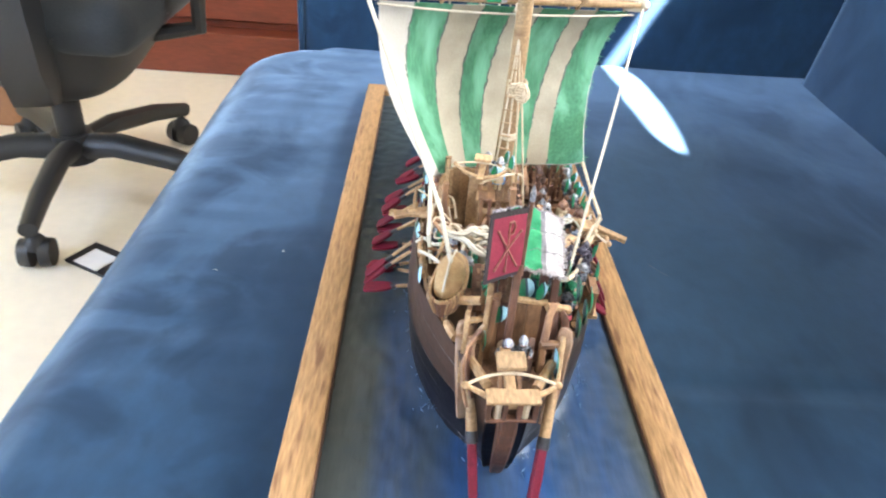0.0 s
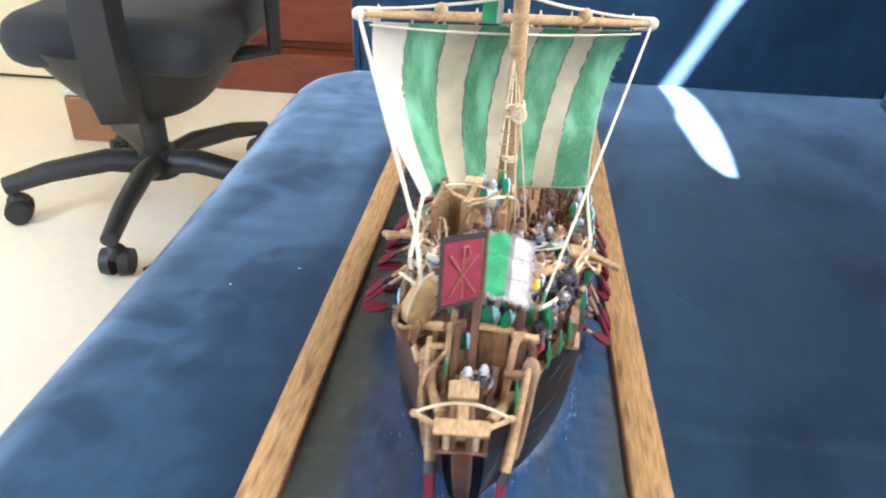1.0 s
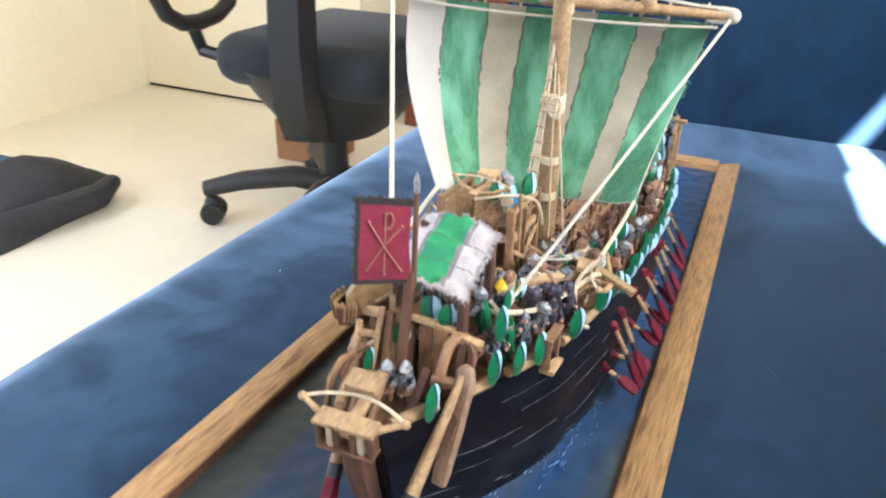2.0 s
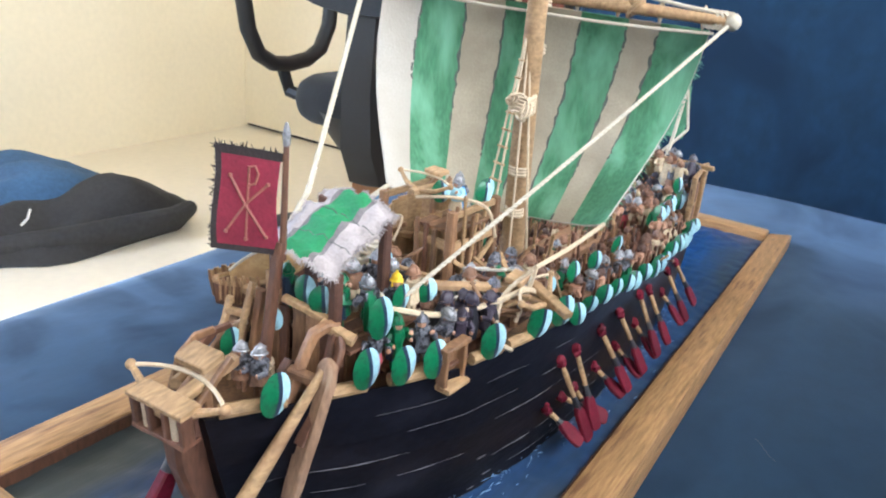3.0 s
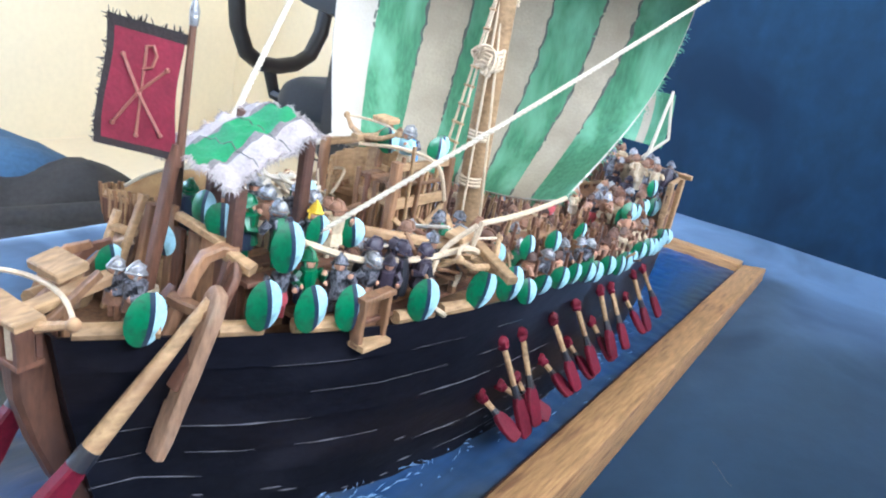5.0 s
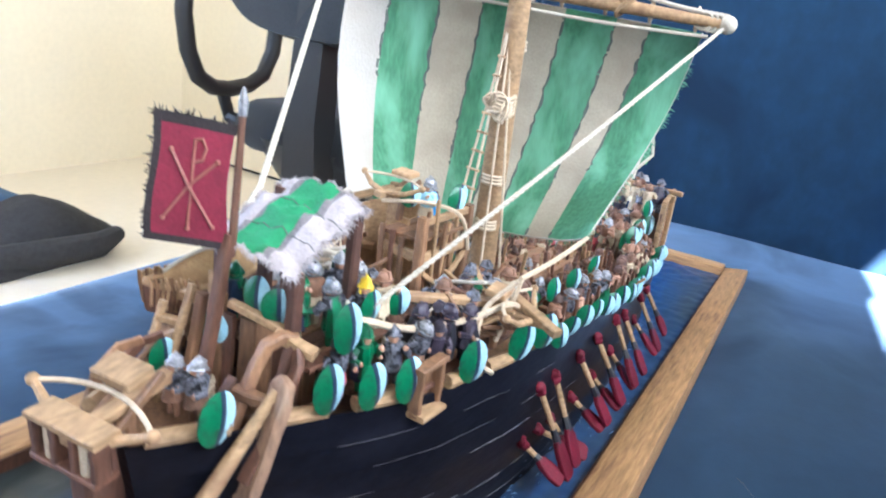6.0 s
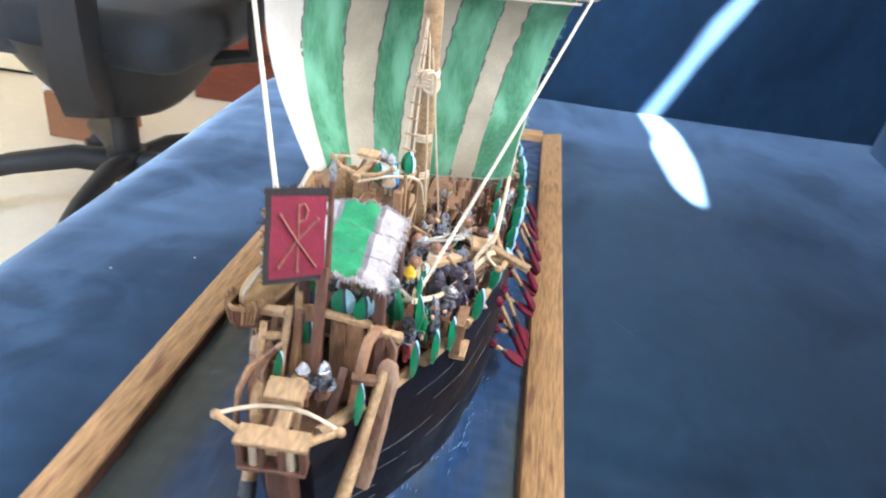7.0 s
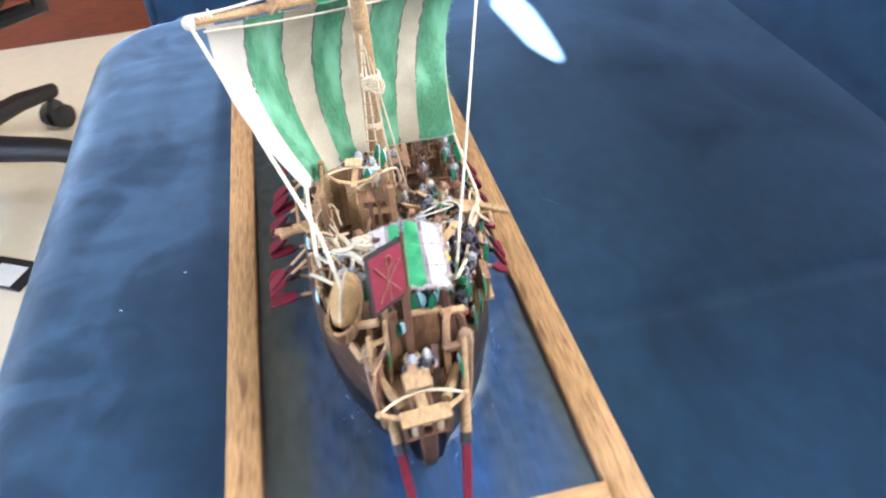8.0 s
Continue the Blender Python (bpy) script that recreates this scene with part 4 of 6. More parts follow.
# stern cheeks, frames and bulkhead
for sgn in (-1, 1):
    bm = bmesh.new()
    a, b = Vector((sgn * (0.0248 if sgn > 0 else 0.0215), -0.1475, 0.0850)), Vector((sgn * (0.0205 if sgn > 0 else 0.0185), -0.1600, 0.0370))
    plank(bm, [a.lerp(b, q) for q in (0, 0.02, 0.06, 0.13, 0.3, 0.5, 0.7, 0.88, 1.0)], [0.0030, 0.0054, 0.0072, 0.0080, 0.0078, 0.0076, 0.0070, 0.0064, 0.0056], [0.002, 0.0032, 0.0038, 0.004, 0.004, 0.0038, 0.0036, 0.0034, 0.003], (0.2 * sgn, 1, 0), 0.0006)
    part("rudder_cheek", bm, WEATHERED, ship, "weathered rounded rudder cheek")
    # gooseneck frame: rises, bends forward and ends in a short beam
    if sgn < 0:
        for a, b, m in (((-0.0215, -0.1585, 0.0575), (-0.0205, -0.1490, 0.0915), WOOD), ((-0.0135, -0.1590, 0.0565), (-0.0120, -0.1465, 0.0985), WOOD)):
            bm = bmesh.new()
            bar(bm, a, b, 0.0022, 0.0020, (0, 1, 0))
            part("stern_frame", bm, m, ship)
    else:
        bm = bmesh.new()
        plank(bm, [(sgn * 0.0135, -0.1590, 0.0565), (sgn * 0.0140, -0.1560, 0.0660), (sgn * 0.0148, -0.1525, 0.0760), (sgn * 0.0156, -0.1490, 0.0855), (sgn * 0.0163, -0.1466, 0.0905), (sgn * 0.0176, -0.1425, 0.0922), (sgn * 0.0190, -0.1385, 0.0915)], [0.0034] * 7, [0.0032, 0.0034, 0.0034, 0.0034, 0.0035, 0.0033, 0.0030], (0, -0.6, 1), 0.0005)
        part("stern_frame", bm, TANPLANK if sgn > 0 else WOOD, ship)
        bm = bmesh.new()
        plank(bm, [(sgn * 0.0222, -0.1575, 0.0580), (sgn * 0.0236, -0.1520, 0.0690), (sgn * 0.0246, -0.1470, 0.0790), (sgn * 0.0243, -0.1430, 0.0862), (sgn * 0.0222, -0.1410, 0.0895)], [0.0034, 0.0038, 0.0038, 0.0034, 0.0028], [0.0024] * 5, (0, 1, 0.2), 0.0004)
        part("frame_strut", bm, BROWN, ship)
    for name, a, b, w, t, m in (
            ("cross_piece", (sgn * 0.0150, -0.1420, 0.0922), (sgn * 0.0262, -0.1385, 0.0888), 0.0034, 0.0034, WOOD),
            ("cross_piece", (sgn * 0.0130, -0.1535, 0.079), (sgn * 0.0245, -0.1500, 0.078), 0.0032, 0.0036, TANPLANK),
            ("frame_post", (sgn * 0.0205, -0.1500, 0.057), (sgn * 0.0195, -0.1400, 0.0915), 0.0036 if sgn > 0 else 0.0024, 0.003 if sgn > 0 else 0.0022, BROWN if sgn > 0 else TANPLANK)):
        bm = bmesh.new()
        bar(bm, a, b, w, t, (0.2 * sgn, 1, 0))
        part(name, bm, m, ship)
for u, h, m, w in ((-0.0112, 0.101, WOOD, 0.0028), (-0.0078, 0.096, TANPLANK, 0.0036), (-0.0040, 0.0905, BROWN, 0.0036), (0.0035, 0.0915, TANPLANK, 0.0060), (0.0098, 0.0920, TANPLANK, 0.0064), (0.0158, 0.0905, BROWN, 0.0052)):
    bm = bmesh.new()
    bar(bm, (u, -0.1405, 0.056), (u, -0.1400, h), w, 0.0016, (0, 1, 0))
    part("bulkhead_plank", bm, m, ship)
bm = bmesh.new()
bar(bm, (-0.0015, -0.1425, 0.0955), (0.0185, -0.1385, 0.0915), 0.0028, 0.0022)
part("top_beam", bm, WOOD, ship)
for k in range(6):
    bm = bmesh.new()
    v = -0.137 + 0.006 * k
    bar(bm, (0.0175, v, 0.056), (0.0178, v, 0.085), 0.0055, 0.0015, (1, 0, 0))
    part("cabin_plank", bm, TANPLANK if k % 2 else BROWN, ship)
for k in range(6):
    bm = bmesh.new()
    v = -0.137 + 0.006 * k
    bar(bm, (-0.0155, v, 0.056), (-0.0158, v, 0.085), 0.0055, 0.0015, (1, 0, 0))
    part("cabin_plank", bm, TANPLANK if k % 2 else BROWN, ship)
for u, v, h in ((0.0175, -0.1385, 0.1085), (0.0178, -0.1165, 0.1215), (-0.0100, -0.1385, 0.1115), (-0.0100, -0.1165, 0.1225), (0.0125, -0.136, 0.1115), (0.004, -0.136, 0.1125)):
    bm = bmesh.new()
    bar(bm, (u, v, 0.056), (u, v, h), 0.0036, 0.0036, (0, 1, 0))
    part("awning_post", bm, DARKWOOD, ship)


for k in range(9):
    bm = bmesh.new()
    bar(bm, (-0.0165 + 0.0049 * k, -0.139, 0.0838), (-0.0165 + 0.0049 * k, -0.100, 0.0838), 0.0047, 0.0014)
    part("cabin_roof_plank", bm, TANPLANK if k % 2 else BROWN, ship)
# fan of bent planks on the port quarter and loose timbers at the stern
for k in range(3):
    bm = bmesh.new()
    o = Vector((0.0020 * k, 0.0050 * k, -0.0035 + 0.0005 * k))
    plank(bm, [o + Vector(p) for p in ((-0.0180, -0.1745, 0.0620), (-0.0205, -0.1720, 0.0715), (-0.0212, -0.1680, 0.0800), (-0.0196, -0.1630, 0.0858), (-0.0160, -0.1590, 0.0880))], [0.0038, 0.004, 0.004, 0.0034, 0.0024], 0.0014, (1, 0.4, 0.3), 0.0003)
    part("bent_plank", bm, (TANPLANK, BROWN, WEATHERED, BROWN)[k], ship)
for a, b, m, w in (((0.0075, -0.166, 0.062), (0.0095, -0.150, 0.080), BROWN, 0.003), ((0.0095, -0.1525, 0.066), (0.0235, -0.1470, 0.074), BROWN, 0.0034),
                   ((-0.0105, -0.150, 0.062), (-0.0085, -0.146, 0.097), TANPLANK, 0.003), ((0.006, -0.152, 0.0645), (0.014, -0.150, 0.0665), BROWN, 0.003),
                   ((-0.0205, -0.1505, 0.0870), (-0.0130, -0.1480, 0.0868), WOOD, 0.0022)):
    bm = bmesh.new()
    bar(bm, a, b, w, 0.0026, (0, 1, 0))
    part("stern_timber", bm, m, ship)


def awning(i, j):
    u = -0.0110 + 0.0308 * i
    return Vector((u - 0.0005 * j, -0.1435 + 0.0300 * j, 0.1120 + 0.0115 * j + 0.0022 * math.sin(i * math.pi) + 0.0020 * nz(i * 2, j * 2, 0, 4) + 0.0007 * math.sin(j * 13 + i * 3) + 0.0006 * nz(i * 3, j * 3, 4, 9) - 0.0022 * (1 - j) ** 5 - 0.0008 * max(0, (i - 0.72) / 0.28) ** 2))


for a, b, m in ((0.0, 0.18, AWNWHITE), (0.18, 0.24, AWNGREY), (0.24, 0.67, AWNGREEN), (0.67, 0.74, AWNGREY), (0.74, 1.0, AWNWHITE)):
    bm = bmesh.new()
    grid(bm, lambda i, j: awning(a + (b - a) * i, j), 6, 24)
    part("awning_stripe", bm, m, ship, "striped green, grey and white awning cloth", thick=0.0007)
for q in (0.30, 0.66):
    bm = bmesh.new()
    tube(bm, [awning(0.24 + 0.74 * t / 20, q + 0.006 * math.sin(t * 0.7)) + Vector((0, 0, 0.0001)) for t in range(21)], 0.00016, 5)
    part("awning_stitch", bm, SAILLINE, ship, "dark stitched line across the awning")
bm = bmesh.new()
for k in range(900):
    e = k % 4
    q = rnd.random()
    p = awning(*((q, 0), (1, q), (q, 1), (0, q))[e])
    o = ((0, -1, -0.3), (1, 0, -0.2), (0, 1, -0.2), (-1, 0, -0.2))[e]
    d = (Vector(o) + Vector((rnd.gauss(0, 0.5), rnd.gauss(0, 0.5), rnd.gauss(0, 0.5)))).normalized() * rnd.uniform(0.0006, 0.0024)
    tube(bm, [p - d * 0.3, p + d * 0.6, p + d + Vector((0, 0, -0.0005))], [0.00018, 0.00013, 0.00006], 3)
part("awning_fringe", bm, AWNWHITE, ship, "frayed white threads of the awning")

# banner on its pole
bm = bmesh.new()
bar(bm, (-0.0022, -0.1530, 0.058), (-0.0006, -0.1452, 0.116), 0.0034, 0.0030, (0, 1, 0))
tube(bm, [(0.0004, -0.1450, 0.11), (0.001, -0.1440, 0.150)], [0.0012, 0.0009], 7)
pole = part("banner_pole", bm, BROWN, ship, "brown banner pole")
bm = bmesh.new()
tube(bm, [(0.001, -0.1440, 0.1465), (0.001, -0.1440, 0.150), (0.001, -0.1440, 0.1535)], [0.0011, 0.0013, 0.0004], 8)
part("finial", bm, STEEL, pole, "silver finial")
for k in range(3):
    bm = bmesh.new()
    tube(bm, [Vector((-0.0019 + 0.0034 * math.cos(a), -0.1512 + 0.0030 * math.sin(a), 0.0715 + 0.0018 * k)) for a in [q * math.pi / 5 for q in range(11)]], 0.0008, 5)
    part("lashing", bm, ROPE, pole)
BTL, BTR, BBL, BBR = L(-0.0088, -0.1560, 0.6548), L(0.0076, -0.1452, 0.6530), L(-0.0092, -0.1580, 0.6220), L(0.0078, -0.1465, 0.6206)


def banner(i, j):
    p = BTL.lerp(BTR, i).lerp(BBL.lerp(BBR, i), j)
    return p + Vector((0, 0.0007 * math.sin(j * 6 + i * 2), 0))


def cloth(i0, i1, j0, j1, m, name, label, lift=0.0, parent=None, n=8):
    bm = bmesh.new()
    grid(bm, lambda i, j: banner(i0 + (i1 - i0) * i, j0 + (j1 - j0) * j) + Vector((0, lift, 0)), n, n)
    return part(name, bm, m, parent or ship, label, thick=0.0006)


flag = cloth(0.09, 0.97, 0.08, 0.94, CRIMSON, "banner_cloth", "crimson banner cloth", n=12)
cloth(0.0, 0.09, 0.0, 1.0, FRINGE, "banner_border", "black border", parent=flag)
cloth(0.09, 1.0, 0.0, 0.08, FRINGE, "banner_border", "black border", parent=flag)
cloth(0.09, 1.0, 0.94, 1.0, FRINGE, "banner_border", "black border", parent=flag)
bm = bmesh.new()
for k in range(90):
    q = rnd.random()
    left = k % 5 < 3
    p = banner(0, q) if left else banner(q, 0)
    d = Vector((-1, 0, -0.1) if left else (0, 0, 1)) + Vector((rnd.gauss(0, 0.3), rnd.gauss(0, 0.3), rnd.gauss(0, 0.3)))
    tube(bm, [p, p + d * rnd.uniform(0.0006, 0.0018)], [0.0002, 0.00008], 3)
part("banner_fringe", bm, FRINGE, flag, "frayed black fringe")
bm = bmesh.new()
for off in (-0.0006, 0.0012):
    def P2(i, j):
        return banner(i, j) + Vector((0, off, 0))
    strokes = [[(0.53, 0.16), (0.53, 0.86)], [(0.25, 0.27), (0.53, 0.52), (0.82, 0.82)], [(0.85, 0.30), (0.53, 0.52), (0.25, 0.80)],
               [(0.53, 0.17), (0.62, 0.15), (0.68, 0.22), (0.65, 0.31), (0.53, 0.34)]]
    for st in strokes:
        tube(bm, [P2(i, j) for i, j in st], 0.00044, 5)
    for i, j in ((0.25, 0.27), (0.82, 0.82), (0.85, 0.30), (0.25, 0.80), (0.53, 0.86)):
        ball(bm, P2(i, j), 0.0007, 6, 4)
part("banner_sign", bm, GOLD, flag, "gold crossed sign embroidered on the banner")

# box on the starboard rail
w = side(-0.1065, 1)[0]
bm = bmesh.new()
for a in (-0.1115, -0.1007):
    bar(bm, (w + 0.0015, a, 0.0655), (w + 0.0015, a, 0.0800), 0.0034, 0.0018, (0, 1, 0))
bar(bm, (w + 0.0015, -0.1130, 0.0805), (w + 0.0015, -0.0990, 0.0810), 0.0042, 0.0018)
bar(bm, (w - 0.0010, -0.1117, 0.0725), (w - 0.0010, -0.1005, 0.0725), 0.0010, 0.0130)
box_frame = part("side_box", bm, TANPLANK, ship, "brown wooden box frame on the rail")
bm = bmesh.new()
bar(bm, (w + 0.0022, -0.1123, 0.0660), (w + 0.0022, -0.1003, 0.0660), 0.0066, 0.0018)
part("sill", bm, WOOD, box_frame, "pale wooden sill")

# forecastle
for u, v in ((0.0315, 0.186), (-0.0315, 0.186), (0.026, 0.205), (-0.026, 0.205), (0.0325, 0.165), (-0.0325, 0.165)):
    bm = bmesh.new()
    bar(bm, (u, v, 0.044), (u, v, 0.0865), 0.0032, 0.0032, (0, 1, 0))
    part("bow_post", bm, WOOD, ship)
for sgn in (-1, 1):
    for h in (0.0855, 0.066):
        bm = bmesh.new()
        bar(bm, (sgn * 0.0325, 0.162, h), (sgn * 0.0255, 0.21, h), 0.0026, 0.0024)
        part("bow_rail", bm, WOOD, ship)
    for k in range(8):
        v = 0.166 + 0.0055 * k
        u = 0.0322 - 0.14 * (v - 0.166)
        bm = bmesh.new()
        bar(bm, (sgn * u, v, 0.046), (sgn * u, v, 0.079), 0.005, 0.0013, (1, 0, 0))
        part("bow_plank", bm, TANPLANK if k % 2 else BROWN, ship)
bm = bmesh.new()
bar(bm, (-0.034, 0.1905, 0.0878), (0.0355, 0.1905, 0.0878), 0.003, 0.003)
part("bow_beam", bm, WOOD, ship)
bm = bmesh.new()
grid(bm, lambda i, j: ((2 * i - 1) * (0.031 - 0.1 * 0.045 * j), 0.165 + 0.042 * j, 0.062), 8, 4)
part("bow_platform", bm, TANPLANK, ship, thick=0.0015)
bm = bmesh.new()
tube(bm, [(-0.004, 0.200, 0.055), (-0.005, 0.222, 0.10), (-0.006, 0.235, 0.132)], [0.0016, 0.0013, 0.0010], 8)
part("fore_spar", bm, WHITEROPE, ship)
for a, b, m in ((0.0, 0.35, SAILGREEN), (0.35, 0.55, SAILWHITE), (0.55, 1.0, SAILGREEN)):
    bm = bmesh.new()
    grid(bm, lambda i, j: Vector((-0.034 + 0.030 * (a + (b - a) * i) + 0.002 * j, 0.236 - 0.004 * j + 0.004 * math.sin(j * 3.1), 0.130 - 0.036 * j)), 4, 10)
    part("fore_sail_stripe", bm, m, ship, thick=0.0004)
rope([(-0.006, 0.234, 0.130), (0.0, 0.2345, 0.101), (-0.012, 0.214, 0.082)], 0.0011, WHITEROPE, "fore_sheet")


# ---- mid tower ----
def tower():
    t = thing("wooden_tower", "brown plank fighting tower standing on the ship deck", "tower", SHIP)
    U0, U1, V0, V1 = -0.036, 0.001, -0.054, -0.021
    for u in (U0, U1):
        for v in (V0, V1):
            bm = bmesh.new()
            bar(bm, (u, v, 0.056), (u, v, 0.105), 0.0036, 0.0036, (0, 1, 0))
            part("post", bm, TANPLANK, t)
    for a, b, w, h in (((U1, V0, 0.072), (U1, V1, 0.071), 0.0016, 0.0050), ((U1, V0, 0.0885), (U1, V1, 0.0890), 0.0022, 0.0040), ((-0.0175, V0, 0.0900), (U1, V0, 0.0895), 0.0022, 0.0040), ((-0.0175, V0, 0.0945), (-0.0175, V1, 0.0945), 0.0022, 0.0030),
                       ((U1 + 0.001, V0, 0.062), (U1 + 0.001, V1, 0.086), 0.0016, 0.0022), ((U1 + 0.002, V1, 0.063), (U1 + 0.002, V0, 0.084), 0.0016, 0.0020)):
        bm = bmesh.new()
        bar(bm, a, b, w, h)
        part("brace", bm, WOOD, t)
    for k in range(11):
        bm = bmesh.new()
        v = V0 + 0.0032 * k + rnd.uniform(-0.001, 0.001)
        h = rnd.uniform(0.082, 0.112)
        bar(bm, (U1 + rnd.uniform(-0.004, 0.003), v, 0.058), (U1 + rnd.uniform(-0.003, 0.002), v + rnd.gauss(0, 0.002), h), 0.0014, 0.0014, (0, 1, 0))
        part("stick", bm, WOOD if k % 3 == 0 else TANPLANK, t)
    for k in range(4):
        bm = bmesh.new()
        u = U0 + 0.021 + 0.0045 * k
        bar(bm, (u, V0 - 0.001, 0.058), (u + rnd.gauss(0, 0.0015), V0 - 0.001, rnd.uniform(0.080, 0.100)), 0.0020, 0.0014, (0, 1, 0))
        part("stick", bm, BROWN if k % 2 else TANPLANK, t)
    for k in range(4, 8):
        bm = bmesh.new()
        bar(bm, (U0 + 0.002 + 0.0047 * k, V0, 0.0955 + 0.0004 * rnd.random()), (U0 + 0.002 + 0.0047 * k, V1, 0.0955), 0.0044, 0.0014)
        part("platform_plank", bm, TANPLANK, t, smooth=False)
    for a, b in (((U1, V0, 0.103), (U1, V1, 0.103)), ((U0, V0, 0.103), (U0, V1, 0.103))):
        bm = bmesh.new()
        bar(bm, a, b, 0.002, 0.003)
        part("railing", bm, WOOD, t)
    for u, h in ((-0.0215, 0.1040), (-0.0165, 0.0985)):
        bm = bmesh.new()
        bar(bm, (u, V0 + 0.010, 0.060), (u + 0.001, V0 + 0.012, h), 0.0056, 0.0014, (0, 1, 0))
        part("tall_board", bm, WOOD, t)
    # curved plank screen on the port side
    for k in range(12):
        bm = bmesh.new()
        a = radians(35 + 17 * k)
        c = Vector((U0 + 0.014, -0.039, 0))
        d = Vector((math.cos(a), math.sin(a), 0))
        bar(bm, c + d * 0.0165 + Vector((0, 0, 0.058)), c + d * 0.0175 + Vector((0, 0, 0.1005 - 0.0008 * abs(k - 5))), 0.0056, 0.0012, d)
        part("screen_plank", bm, WOOD, t, smooth=False)


tower()


# ---- dinghy ----
def dinghy():
    d = thing("model_dinghy", "small brown model boat with a tan cover, on the ship rail", "model boat", SHIP @ pose(-0.0300, -0.1255, 0.0890, 3, -4, -9))
    bm = bmesh.new()

    def hull(i, j):
        v = (i - 0.5) * 0.040
        q = (2 * i - 1)
        wd = 0.0078 * math.sqrt(max(0.0, 1 - abs(q) ** 2.6))
        a = (j - 0.5) * math.pi
        return Vector((wd * math.sin(a), v, -0.011 * math.cos(a) * (1 - 0.35 * q * q) + 0.003 * q * q))
    grid(bm, hull, 22, 12)
    part("hull", bm, BROWN, d, "dark brown planked hull", thick=0.0008)
    bm = bmesh.new()
    for s in (-1, 1):
        tube(bm, [hull(i / 20, 0.5 + 0.5 * s) + Vector((0, 0, 0.0006)) for i in range(21)], 0.0009, 6)
    part("gunwale", bm, WOOD, d)
    bm = bmesh.new()

    def cover(i, j):
        v = (i - 0.42) * 0.034
        q = 2 * i - 1
        wd = 0.0070 * math.sqrt(max(0.0, 1 - abs(q) ** 2.4))
        a = j * math.pi
        return Vector((wd * math.cos(a), v, 0.001 + 0.0085 * math.sin(a) * (1 - 0.5 * q * q)))
    grid(bm, cover, 16, 10)
    part("cover", bm, TANCLOTH, d, "tan cloth cover tied over the boat")
    bm = bmesh.new()
    tube(bm, [cover(i / 12, 0.5) + Vector((0, 0, 0.0004)) for i in range(13)], 0.0006, 5)
    part("ridge_cord", bm, WHITEROPE, d)
    for k in range(22):
        i = 0.02 + 0.3 * (k // 2) / 10
        s = 1 if k % 2 else -1
        p = hull(i, 0.5 + 0.5 * s)
        bm = bmesh.new()
        q = hull(i, 0.5 + 0.22 * s)
        tube(bm, [q + Vector((s * 0.0006, -0.0006, 0)), p + Vector((s * 0.0010, -0.0008, 0.0004)), p + Vector((s * 0.0004, -0.001, 0.0030 + 0.0012 * rnd.random()))], 0.0005, 5)
        part("rib", bm, WOOD if k % 3 else TANPLANK, d)


dinghy()


